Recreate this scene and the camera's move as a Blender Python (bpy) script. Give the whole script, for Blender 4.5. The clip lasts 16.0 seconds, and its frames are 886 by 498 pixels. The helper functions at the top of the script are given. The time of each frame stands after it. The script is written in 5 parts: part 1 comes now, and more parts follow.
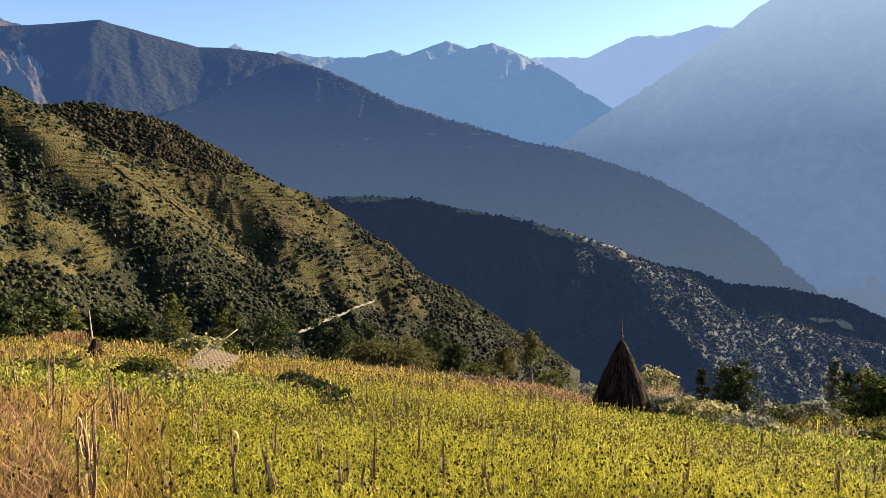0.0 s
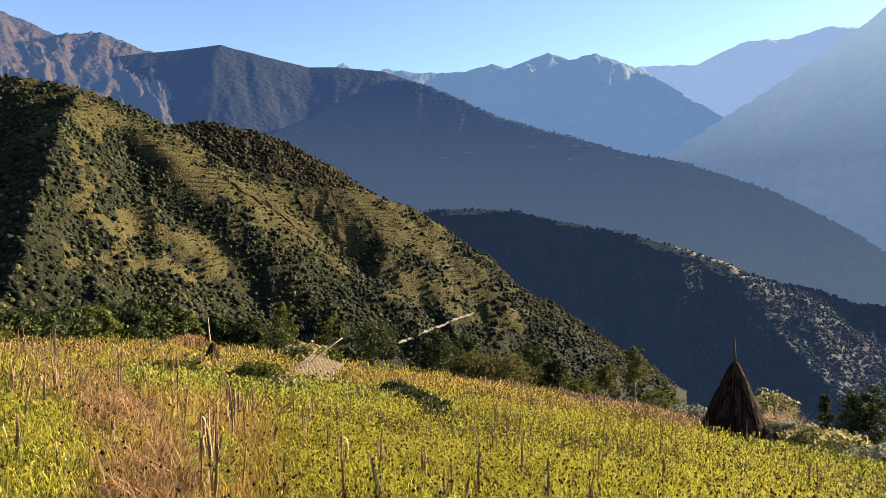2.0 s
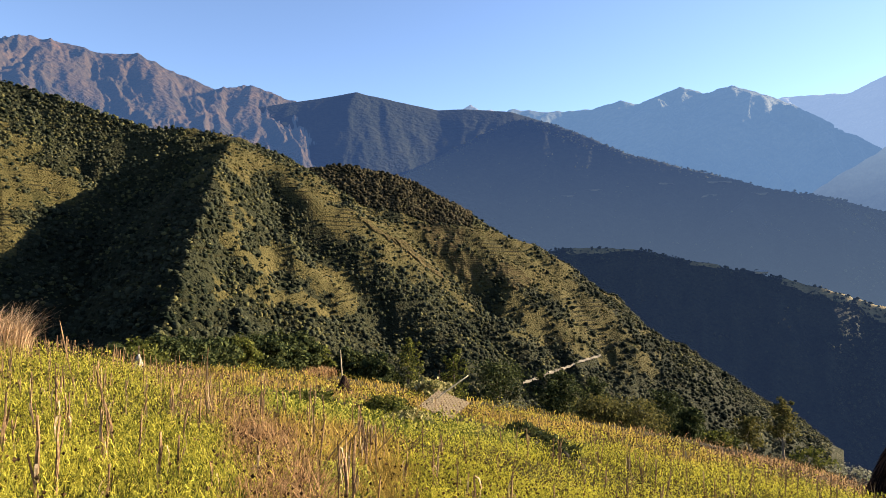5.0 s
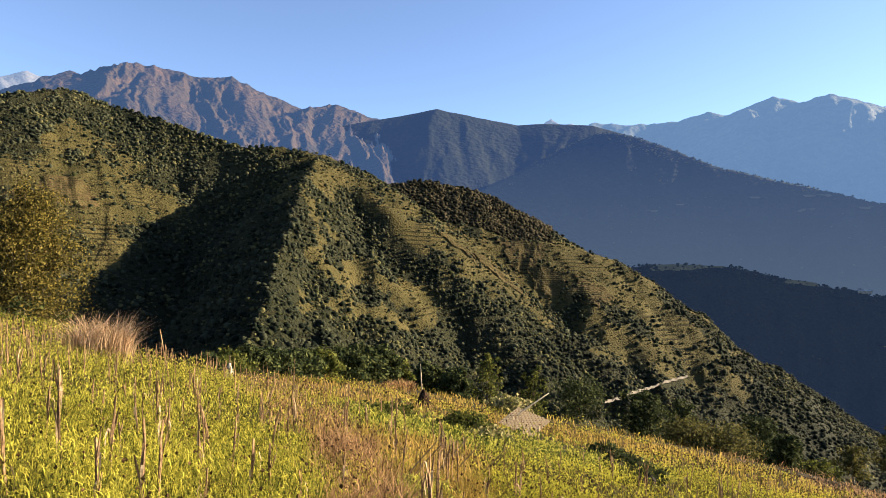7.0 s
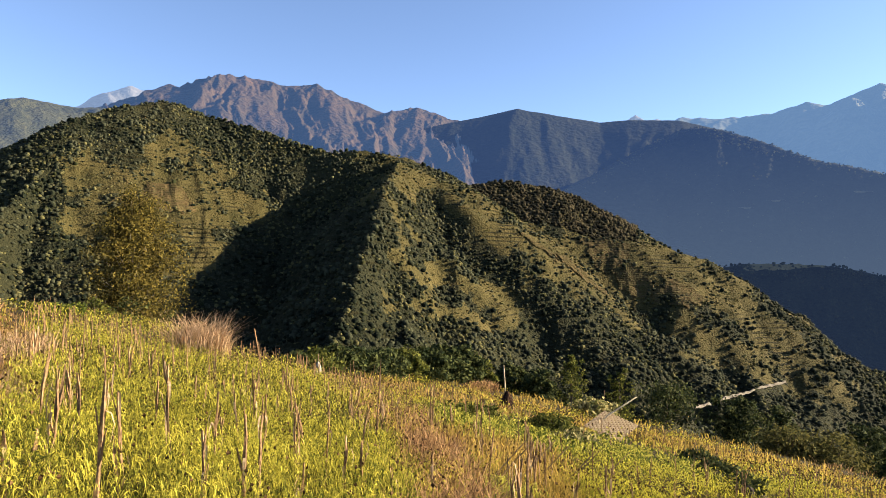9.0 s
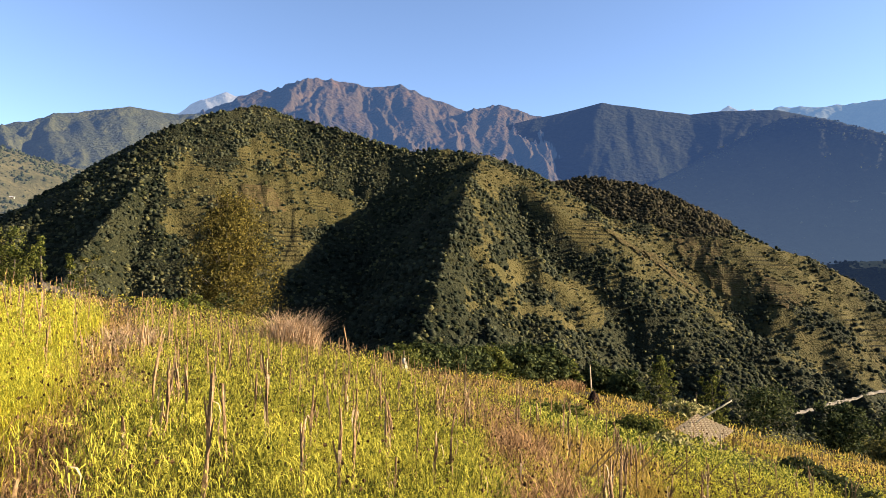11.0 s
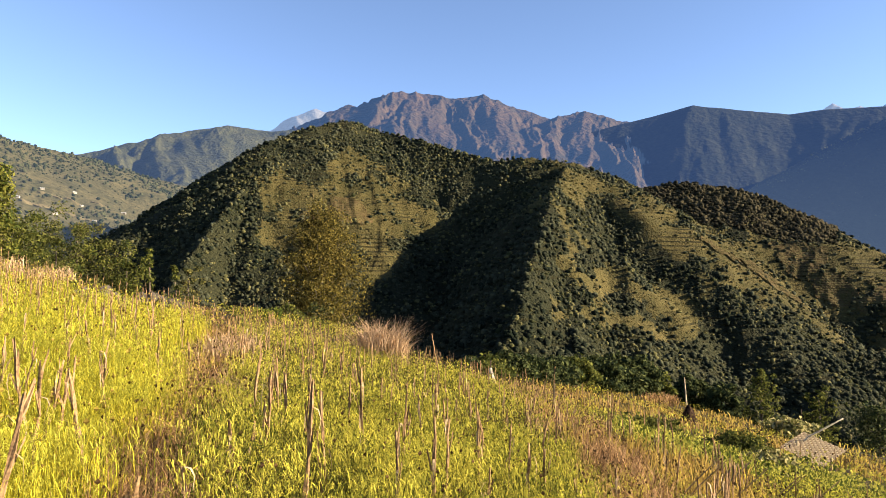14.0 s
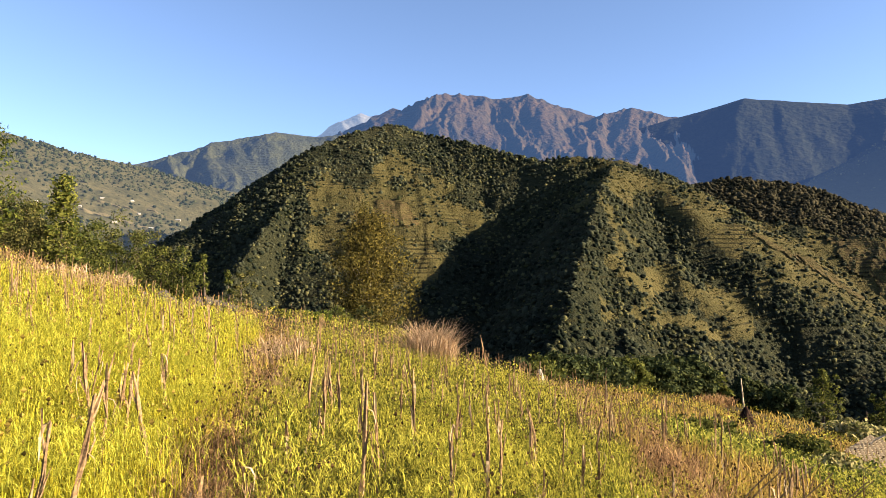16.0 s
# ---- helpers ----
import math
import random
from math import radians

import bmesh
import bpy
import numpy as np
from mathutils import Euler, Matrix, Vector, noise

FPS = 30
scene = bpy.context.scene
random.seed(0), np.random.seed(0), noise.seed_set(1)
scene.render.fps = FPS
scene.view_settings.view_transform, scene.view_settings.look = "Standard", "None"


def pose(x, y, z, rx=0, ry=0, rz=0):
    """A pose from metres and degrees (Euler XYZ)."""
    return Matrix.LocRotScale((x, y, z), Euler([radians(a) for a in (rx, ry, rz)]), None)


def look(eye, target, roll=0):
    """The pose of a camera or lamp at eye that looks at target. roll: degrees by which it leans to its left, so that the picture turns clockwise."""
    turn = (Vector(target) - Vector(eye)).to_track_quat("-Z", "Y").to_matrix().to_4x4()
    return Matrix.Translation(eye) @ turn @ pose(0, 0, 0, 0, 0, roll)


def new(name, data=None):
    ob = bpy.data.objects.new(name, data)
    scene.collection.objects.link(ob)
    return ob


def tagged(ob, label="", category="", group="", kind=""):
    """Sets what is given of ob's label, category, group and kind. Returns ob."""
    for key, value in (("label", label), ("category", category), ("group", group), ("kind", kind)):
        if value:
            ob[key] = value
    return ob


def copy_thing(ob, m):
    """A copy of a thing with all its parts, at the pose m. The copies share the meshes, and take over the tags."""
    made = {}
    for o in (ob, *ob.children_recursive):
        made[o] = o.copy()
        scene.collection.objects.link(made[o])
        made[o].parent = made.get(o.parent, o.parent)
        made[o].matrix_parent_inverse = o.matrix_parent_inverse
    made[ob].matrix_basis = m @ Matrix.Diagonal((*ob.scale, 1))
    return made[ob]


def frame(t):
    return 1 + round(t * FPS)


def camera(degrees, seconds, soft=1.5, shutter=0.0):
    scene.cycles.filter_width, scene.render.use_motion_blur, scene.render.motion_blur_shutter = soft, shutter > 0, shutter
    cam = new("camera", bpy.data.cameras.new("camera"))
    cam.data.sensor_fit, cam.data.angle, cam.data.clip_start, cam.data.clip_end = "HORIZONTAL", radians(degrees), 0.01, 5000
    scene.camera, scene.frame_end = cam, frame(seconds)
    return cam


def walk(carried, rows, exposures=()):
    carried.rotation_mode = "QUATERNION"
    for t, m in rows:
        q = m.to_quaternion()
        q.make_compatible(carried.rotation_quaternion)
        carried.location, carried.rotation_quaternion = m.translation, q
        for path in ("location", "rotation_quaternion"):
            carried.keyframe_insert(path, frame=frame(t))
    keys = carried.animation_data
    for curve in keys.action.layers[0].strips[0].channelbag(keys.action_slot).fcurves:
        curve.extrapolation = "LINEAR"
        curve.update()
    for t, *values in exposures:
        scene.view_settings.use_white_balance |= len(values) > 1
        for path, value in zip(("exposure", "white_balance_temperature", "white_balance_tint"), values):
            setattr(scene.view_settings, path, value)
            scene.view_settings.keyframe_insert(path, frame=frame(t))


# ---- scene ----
# the eye swings round the body of somebody who stands and turns to the left
cam = camera(67.6, 16.0, soft=0.5)
EYE, ARM = 1.6, 0.4
ROWS = [
    (0.0, -0.0, -3.5, -0.0),
    (0.5, 2.29, -3.52, -0.17),
    (1.0, 4.34, -3.48, -0.31),
    (1.5, 6.68, -2.84, -0.19),
    (2.0, 8.58, -2.4, -0.12),
    (2.5, 10.25, -1.88, -0.12),
    (3.0, 11.95, -1.04, -0.06),
    (3.5, 13.89, -0.46, 0.15),
    (6.0, 23.06, 1.48, -1.09),
    (6.5, 24.89, 1.67, -1.05),
    (7.0, 26.2, 2.06, -1.05),
    (7.5, 28.22, 2.22, -0.95),
    (8.0, 29.9, 2.3, -0.72),
    (8.5, 31.69, 2.17, -0.67),
    (9.0, 33.24, 2.01, -0.86),
    (11.5, 41.84, 1.87, -0.85),
    (12.0, 42.94, 2.04, -0.91),
    (12.5, 44.09, 1.83, -1.01),
    (13.0, 45.65, 2.02, -0.77),
    (13.5, 46.45, 2.43, -0.82),
    (14.0, 47.71, 2.43, -0.67),
    (14.5, 48.92, 2.81, -0.55),
    (15.0, 50.17, 2.85, -0.19),
    (15.5, 51.33, 2.9, -0.22),
    (16.0, 51.74, 2.53, 0.05),
]
walk(cam, [(t, pose(-ARM * math.sin(radians(yaw)), ARM * (math.cos(radians(yaw)) - 1), EYE, 90 + pitch, roll, yaw)) for t, yaw, pitch, roll in ROWS])

# ---- light ----
SUN_SIDE, SUN_HIGH = 52.0, 20.0  # degrees to the right of the first view, and above the horizon
world = bpy.data.worlds.new("world")
scene.world = world
world.use_nodes = True
wn = world.node_tree.nodes
sky = wn.new("ShaderNodeTexSky")
sky.sky_type, sky.sun_disc = "NISHITA", False
sky.sun_elevation, sky.sun_rotation = radians(SUN_HIGH), radians(SUN_SIDE)
sky.altitude, sky.air_density, sky.dust_density, sky.ozone_density = 3500, 1.0, 1.7, 2.5
tone = wn.new("ShaderNodeHueSaturation")
tone.inputs["Hue"].default_value, tone.inputs["Saturation"].default_value, tone.inputs["Value"].default_value = 0.502, 0.95, 1.32
world.node_tree.links.new(sky.outputs[0], tone.inputs["Color"])
world.node_tree.links.new(tone.outputs[0], wn["Background"].inputs[0])
wn["Background"].inputs[1].default_value = 0.05
sun = new("sun", bpy.data.lights.new("sun", "SUN"))
sun.data.energy, sun.data.angle, sun.data.color = 5.0, radians(0.5), (1.0, 0.85, 0.62)
sun.matrix_world = look((0, 0, 0), (-math.sin(radians(SUN_SIDE)), -math.cos(radians(SUN_SIDE)), -math.tan(radians(SUN_HIGH))))
scene.view_settings.exposure = 2.2


# ---- numbers and noise ----
rng = np.random.default_rng(7)


def place(az, el, d):
    """A point by bearing to the left of the first view, elevation and level distance from the eye."""
    a = radians(az)
    return (-d * math.sin(a), d * math.cos(a), EYE + d * math.tan(radians(el)))


def lattice(ix, iy, seed):
    h = (ix * 374761393 + iy * 668265263 + seed * 1442695041) & 0xFFFFFFFF
    h = ((h ^ (h >> 13)) * 1274126177) & 0xFFFFFFFF
    return ((h ^ (h >> 16)) & 0xFFFF) / 65535.0


def vnoise(x, y, seed=0):
    ix, iy = np.floor(x).astype(np.int64), np.floor(y).astype(np.int64)
    fx, fy = x - ix, y - iy
    fx, fy = fx * fx * (3 - 2 * fx), fy * fy * (3 - 2 * fy)
    a, b = lattice(ix, iy, seed), lattice(ix + 1, iy, seed)
    c, d = lattice(ix, iy + 1, seed), lattice(ix + 1, iy + 1, seed)
    return (a + (b - a) * fx) * (1 - fy) + (c + (d - c) * fx) * fy


def fbm(x, y, octaves=4, seed=0, gain=0.5):
    x, y = np.asarray(x, float), np.asarray(y, float)
    total, amp, norm = 0.0, 1.0, 0.0
    for o in range(octaves):
        total, norm = total + amp * vnoise(x, y, seed + 17 * o), norm + amp
        x, y, amp = x * 2.03 + 11.3, y * 2.03 - 7.9, amp * gain
    return total / norm


def ridged(x, y, octaves=4, seed=0):
    x, y = np.asarray(x, float), np.asarray(y, float)
    total, amp, norm = 0.0, 1.0, 0.0
    for o in range(octaves):
        total, norm = total + amp * (1 - np.abs(2 * vnoise(x, y, seed + 31 * o) - 1)), norm + amp
        x, y, amp = x * 2.07 + 5.1, y * 2.07 + 3.7, amp * 0.5
    return total / norm


# ---- mesh helpers ----
def mesh_np(name, verts, tris=None, quads=None, mats=(), smooth=False, slots=None):
    """A mesh from arrays of corners and faces."""
    me = bpy.data.meshes.new(name)
    verts = np.asarray(verts, np.float32).reshape(-1, 3)
    loops, sizes = [], []
    if quads is not None and len(quads):
        loops.append(np.asarray(quads, np.int32).ravel()), sizes.append(np.full(len(quads), 4, np.int32))
    if tris is not None and len(tris):
        loops.append(np.asarray(tris, np.int32).ravel()), sizes.append(np.full(len(tris), 3, np.int32))
    loops, sizes = np.concatenate(loops), np.concatenate(sizes)
    starts = np.concatenate([[0], np.cumsum(sizes)[:-1]]).astype(np.int32)
    me.vertices.add(len(verts)), me.loops.add(len(loops)), me.polygons.add(len(sizes))
    me.vertices.foreach_set("co", verts.ravel())
    me.loops.foreach_set("vertex_index", loops)
    me.polygons.foreach_set("loop_start", starts)
    for m in mats:
        me.materials.append(m)
    if slots is not None:
        me.polygons.foreach_set("material_index", np.asarray(slots, np.int32))
    me.update(calc_edges=True)
    me.validate()
    me.polygons.foreach_set("use_smooth", np.full(len(me.polygons), smooth, bool))
    return me


def grid_quads(nu, nv):
    i = np.arange((nu - 1) * (nv - 1))
    a = (i // (nv - 1)) * nv + i % (nv - 1)
    return np.stack([a, a + nv, a + nv + 1, a + 1], 1)


def scatter(template, where, turn, size, tall=None, tip=None):
    """Copies of a template (verts, faces) joined into arrays: places, turns about z, sizes, heights."""
    v, f = template
    n, c, s = len(where), np.cos(turn), np.sin(turn)
    tall = size if tall is None else tall
    x = v[None, :, 0] * c[:, None] - v[None, :, 1] * s[:, None]
    y = v[None, :, 0] * s[:, None] + v[None, :, 1] * c[:, None]
    out = np.stack([x * size[:, None], y * size[:, None], np.broadcast_to(v[None, :, 2], x.shape) * tall[:, None]], 2) + where[:, None, :]
    if tip is not None:
        out[:, :, :2] += tip[:, None, :] * (v[None, :, 2:3] * tall[:, None, None])
    return out.reshape(-1, 3), (f[None] + (np.arange(n) * len(v))[:, None, None]).reshape(-1, f.shape[1])


def stack(parts):
    """Joins pairs of verts and faces with equal face size."""
    vs, fs, at = [], [], 0
    for v, f in parts:
        vs.append(v), fs.append(f + at)
        at += len(v)
    return np.concatenate(vs), np.concatenate(fs)


# ---- materials ----
def material(name, low, high, scale=4.0, rough=0.85, bump=0.3, fine=6.0, third=None, spec=0.04, space="Object", depth=0.02, leaf=0.0, island=0.0, metal=0.0):
    """Two (or three) tones mixed by noise at two scales, with bump; leaf: share of light let through; island: change from piece to piece."""
    m = bpy.data.materials.new(name)
    m.use_nodes = True
    n, l = m.node_tree.nodes, m.node_tree.links
    b = n["Principled BSDF"]
    co = n.new("ShaderNodeTexCoord")
    big, small = n.new("ShaderNodeTexNoise"), n.new("ShaderNodeTexNoise")
    big.inputs["Scale"].default_value, small.inputs["Scale"].default_value = scale, scale * fine
    big.inputs["Detail"].default_value = small.inputs["Detail"].default_value = 5
    for t in (big, small):
        l.new(co.outputs[space], t.inputs["Vector"])
    mixed = n.new("ShaderNodeMath")
    mixed.operation = "MULTIPLY_ADD"
    l.new(small.outputs["Fac"], mixed.inputs[0])
    mixed.inputs[1].default_value = 0.5
    half = n.new("ShaderNodeMath")
    half.operation = "MULTIPLY"
    half.inputs[1].default_value = 0.5
    l.new(big.outputs["Fac"], half.inputs[0])
    l.new(half.outputs[0], mixed.inputs[2])
    value = mixed.outputs[0]
    if island:
        geo, mul = n.new("ShaderNodeNewGeometry"), n.new("ShaderNodeMath")
        mul.operation = "MULTIPLY_ADD"
        l.new(geo.outputs["Random Per Island"], mul.inputs[0])
        mul.inputs[1].default_value = island
        l.new(value, mul.inputs[2])
        sub = n.new("ShaderNodeMath")
        sub.operation = "SUBTRACT"
        l.new(mul.outputs[0], sub.inputs[0])
        sub.inputs[1].default_value = island / 2
        value = sub.outputs[0]
    ramp = n.new("ShaderNodeValToRGB")
    e = ramp.color_ramp.elements
    e[0].position, e[0].color = 0.34, (*low, 1)
    e[1].position, e[1].color = 0.66, (*high, 1)
    if third:
        x = e.new(0.8)
        x.color = (*third, 1)
    l.new(value, ramp.inputs[0])
    colour = ramp.outputs[0]
    l.new(colour, b.inputs["Base Color"])
    b.inputs["Roughness"].default_value, b.inputs["Specular IOR Level"].default_value, b.inputs["Metallic"].default_value = rough, spec, metal
    if bump:
        bm = n.new("ShaderNodeBump")
        bm.inputs["Strength"].default_value, bm.inputs["Distance"].default_value = bump, depth
        l.new(small.outputs["Fac"], bm.inputs["Height"])
        l.new(bm.outputs[0], b.inputs["Normal"])
    if leaf:
        tr, mx = n.new("ShaderNodeBsdfTranslucent"), n.new("ShaderNodeMixShader")
        l.new(colour, tr.inputs["Color"])
        mx.inputs[0].default_value = leaf
        l.new(b.outputs[0], mx.inputs[1]), l.new(tr.outputs[0], mx.inputs[2])
        l.new(mx.outputs[0], n["Material Output"].inputs["Surface"])
    return m


def haze_glow(m, air, high=None, z0=250, z1=1050):
    """Paints the glow of the air in front of a far backdrop into its emission: a plain colour, or one that turns into a
    second one with height.
    """
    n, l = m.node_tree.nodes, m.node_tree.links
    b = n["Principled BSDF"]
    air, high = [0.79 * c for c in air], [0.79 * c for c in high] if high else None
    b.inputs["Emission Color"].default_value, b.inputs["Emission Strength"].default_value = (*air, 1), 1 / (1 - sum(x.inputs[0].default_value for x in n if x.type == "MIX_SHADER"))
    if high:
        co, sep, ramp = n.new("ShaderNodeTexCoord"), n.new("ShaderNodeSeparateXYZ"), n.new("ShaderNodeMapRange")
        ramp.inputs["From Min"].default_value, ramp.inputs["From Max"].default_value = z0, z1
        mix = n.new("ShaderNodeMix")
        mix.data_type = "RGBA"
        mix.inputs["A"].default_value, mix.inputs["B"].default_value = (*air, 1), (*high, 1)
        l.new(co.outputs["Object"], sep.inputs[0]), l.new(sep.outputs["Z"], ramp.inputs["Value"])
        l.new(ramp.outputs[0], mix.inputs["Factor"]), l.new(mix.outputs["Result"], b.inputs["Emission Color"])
    return m


def banded(m, period, dark, wave=0.35):
    """Terrace edges: thin level lines on a hillside, broken by noise."""
    n, l = m.node_tree.nodes, m.node_tree.links
    b = n["Principled BSDF"]
    was = b.inputs["Base Color"].links[0].from_socket
    co, mp, w, nz = n.new("ShaderNodeTexCoord"), n.new("ShaderNodeMapping"), n.new("ShaderNodeTexWave"), n.new("ShaderNodeTexNoise")
    w.wave_type, w.bands_direction = "BANDS", "Z"
    w.inputs["Scale"].default_value, w.inputs["Distortion"].default_value = 0.314 / period, 3.0
    w.inputs["Detail"].default_value, w.inputs["Detail Scale"].default_value = 3, wave
    nz.inputs["Scale"].default_value, nz.inputs["Detail"].default_value = 0.015, 4
    l.new(co.outputs["Object"], w.inputs["Vector"]), l.new(co.outputs["Object"], nz.inputs["Vector"])
    r1, r2, mul, mix = n.new("ShaderNodeMapRange"), n.new("ShaderNodeMapRange"), n.new("ShaderNodeMath"), n.new("ShaderNodeMix")
    r1.inputs["From Min"].default_value, r1.inputs["From Max"].default_value = 0.6, 0.9
    r2.inputs["From Min"].default_value, r2.inputs["From Max"].default_value = 0.5, 0.62
    mul.operation, mix.data_type = "MULTIPLY", "RGBA"
    l.new(w.outputs["Fac"], r1.inputs["Value"]), l.new(nz.outputs["Fac"], r2.inputs["Value"])
    l.new(r1.outputs[0], mul.inputs[0]), l.new(r2.outputs[0], mul.inputs[1])
    l.new(mul.outputs[0], mix.inputs["Factor"]), l.new(was, mix.inputs["A"])
    mix.inputs["B"].default_value = (*dark, 1)
    l.new(mix.outputs["Result"], b.inputs["Base Color"])
    return m


FOREST_FLOOR = material("hill_ground", (0.0081, 0.0104, 0.0055), (0.0324, 0.0314, 0.0154), scale=0.012, fine=36, bump=1.0, depth=4.0, third=(0.06, 0.038, 0.014))
banded(FOREST_FLOOR, 6.0, (0.0165, 0.015, 0.006))
FIELD_SOIL = material("field_soil", (0.015, 0.012, 0.006), (0.0413, 0.0315, 0.0135), scale=0.6, bump=0.6, depth=0.05)
# Far slopes: forest and rock tones, with blue haze painted on as emission.
RIDGE_MAT = haze_glow(material("ridge_forest", (0.008, 0.0098, 0.0052), (0.0259, 0.0253, 0.0115), scale=0.02, fine=8, bump=1.0, depth=6.0), (0.0036, 0.0062, 0.0135))
# The spur's painted haze is thicker towards the valley and bluer above.
SPUR_MAT = haze_glow(material("spur_forest", (0.009, 0.0128, 0.0083), (0.0225, 0.024, 0.015), scale=0.006, fine=8, bump=0.8, depth=8.0), (0.025, 0.036, 0.055), (0.0085, 0.0165, 0.041), -150, 480)
BACK_MAT = haze_glow(material("back_forest", (0.009, 0.0128, 0.0083), (0.0225, 0.024, 0.015), scale=0.006, fine=8, bump=0.8, depth=8.0), (0.0085, 0.0165, 0.041))
ROCK_MAT = haze_glow(material("mountain_rock", (0.015, 0.014, 0.008), (0.058, 0.036, 0.019), scale=0.006, fine=7, bump=1.0, depth=16.0, third=(0.1, 0.042, 0.024)), (0.012, 0.025, 0.056))
GREEN_MAT = haze_glow(material("green_mountain", (0.015, 0.018, 0.0075), (0.0525, 0.0495, 0.021), scale=0.01, fine=8, bump=1.0, depth=12.0), (0.0128, 0.021, 0.042))
VILLAGE_MAT = haze_glow(material("village_slope", (0.026, 0.026, 0.012), (0.075, 0.062, 0.03), scale=0.022, fine=5, bump=0.8, depth=5.0), (0.009, 0.014, 0.022))
FAR_MAT = haze_glow(material("far_mountain", (0.022, 0.026, 0.018), (0.07, 0.065, 0.04), scale=0.003, fine=8, bump=0.9, depth=16.0), (0.036, 0.066, 0.122))
PALE_MAT = haze_glow(material("pale_rock", (0.03, 0.029, 0.028), (0.1, 0.092, 0.085), scale=0.003, fine=8, bump=0.9, depth=16.0), (0.06, 0.085, 0.135))
FARTHEST_MAT = haze_glow(material("farthest_mountain", (0.0225, 0.0263, 0.0225), (0.09, 0.075, 0.0525), scale=0.003, fine=8, bump=0.9, depth=16.0), (0.0825, 0.12, 0.195))
# Sunlit haze painted into the wall's emission, paler with height.
WALL_MAT = haze_glow(material("valley_wall", (0.03, 0.035, 0.028), (0.11, 0.1, 0.066), scale=0.003, fine=8, bump=0.9, depth=14.0), (0.036, 0.055, 0.094), (0.11, 0.15, 0.205))
SHOULDER_MAT = haze_glow(material("valley_shoulder", (0.0225, 0.0263, 0.0225), (0.06, 0.06, 0.0375), scale=0.004, fine=8, bump=0.9, depth=12.0), (0.038, 0.052, 0.08))


# ---- the large structure: ground and mountains ----
EDGE_AZ = np.array([-180, -75, -50, -34, -30, -20, -13, -2, 6, 11, 21, 28, 33, 36, 40, 44, 49, 53, 56, 66, 74, 80, 86, 95, 110, 180])
EDGE_R = np.array([420, 300, 60, 24, 20, 26, 31, 54, 56, 55, 60, 66, 52, 41, 31, 25.5, 25, 32, 38, 33, 22, 26, 41, 90, 420, 420])


def field_plane(x, y):
    return -0.09 * x - 0.22 * y


def ground_z(x, y):
    """Height of the ground: the sloping field, and the steep drop past its edge to the valley floor."""
    x, y = np.asarray(x, float), np.asarray(y, float)
    r = np.hypot(x, y)
    e = np.interp(np.degrees(np.arctan2(-x, y)), EDGE_AZ, EDGE_R)
    inside = np.minimum(r, e)
    k = inside / np.maximum(r, 1e-6)
    z = field_plane(x * k, y * k)
    over = np.maximum(r - e, 0)
    drop = np.interp(np.degrees(np.arctan2(-x, y)), [-44, -30, -25], [0.27, 0.27, 0.4])
    z = z - drop * over - 0.6 * np.maximum(over - 22, 0)
    z = z + 0.22 * (fbm(x / 6, y / 6, 3, 5) - 0.5) * np.clip((r - 2) / 8, 0, 1) + over.clip(0, 60) * 0.15 * (fbm(x / 25, y / 25, 3, 8) - 0.5)
    return np.maximum(z, -420 + 30 * fbm(x / 300, y / 300, 3, 2))


def build_ground():
    az = np.radians(np.concatenate([np.arange(-180, -45, 3.0), np.arange(-45, 100, 1.0), np.arange(100, 180.1, 3.0)]))
    rr = np.concatenate([[0.0], np.geomspace(0.8, 90, 90), np.geomspace(94, 4900, 40)])
    a, d = np.meshgrid(az, rr, indexing="ij")
    x, y = -d * np.sin(a), d * np.cos(a)
    me = mesh_np("ground", np.stack([x, y, ground_z(x, y)], 2), quads=grid_quads(len(az), len(rr))[:, ::-1], mats=[FIELD_SOIL], smooth=True)
    return tagged(new("ground", me), "sloping terraced hillside field falling to a deep valley", "ground", kind="structure")


build_ground()


def bearing(x, y, z):
    return np.degrees(np.arctan2(-x, y)), np.degrees(np.arctan2(z - EYE, np.hypot(x, y)))


def near_line(px, py, ax, ay, bx, by):
    ux, uy = bx - ax, by - ay
    k = np.clip(((px - ax) * ux + (py - ay) * uy) / (ux * ux + uy * uy + 1e-9), 0, 1)
    return np.hypot(px - ax - k * ux, py - ay - k * uy)


# open grass and thick forest on the hill: strokes of (bearing, elevation) with a half width in degrees
OPEN = [(37.8, 8.2, 34.4, 6.8, 1.1), (34.4, 6.8, 31, 5.2, 1.1), (31, 5.2, 27.5, 3.7, 1.2), (27.5, 3.7, 22.6, 1.5, 1.6), (22.6, 1.5, 17.3, -1.0, 2.2), (20.2, 2.4, 15.0, 1.5, 1.3),
        (15.0, 1.5, 9.5, -2.2, 1.9), (9.5, -2.2, 4.9, -6.9, 1.5), (4.9, -6.9, 1.7, -8.6, 0.8), (14, -3.2, 7.4, -7.3, 1.0), (32.8, -0.3, 30.3, -1.9, 1.5), (30.3, -1.9, 27.9, -3.6, 1.5),
        (37.3, 6.7, 37.7, 1.1, 0.5), (35.2, -2.9, 28.8, -4.6, 0.5), (54.8, 9.8, 56.7, 9.1, 1.1), (61.7, 6.9, 52.8, 6.3, 1.6), (60.3, 3.7, 51.8, 3.9, 1.5), (56.6, 7.2, 50.3, 4.7, 1.6),
        (52.7, 3.9, 53.6, 0.5, 1.2), (63.9, 2.4, 61.6, 3.7, 0.8), (55.5, 10.3, 54.2, 7.2, 0.7), (60, 1.5, 57, 0.5, 0.9)]
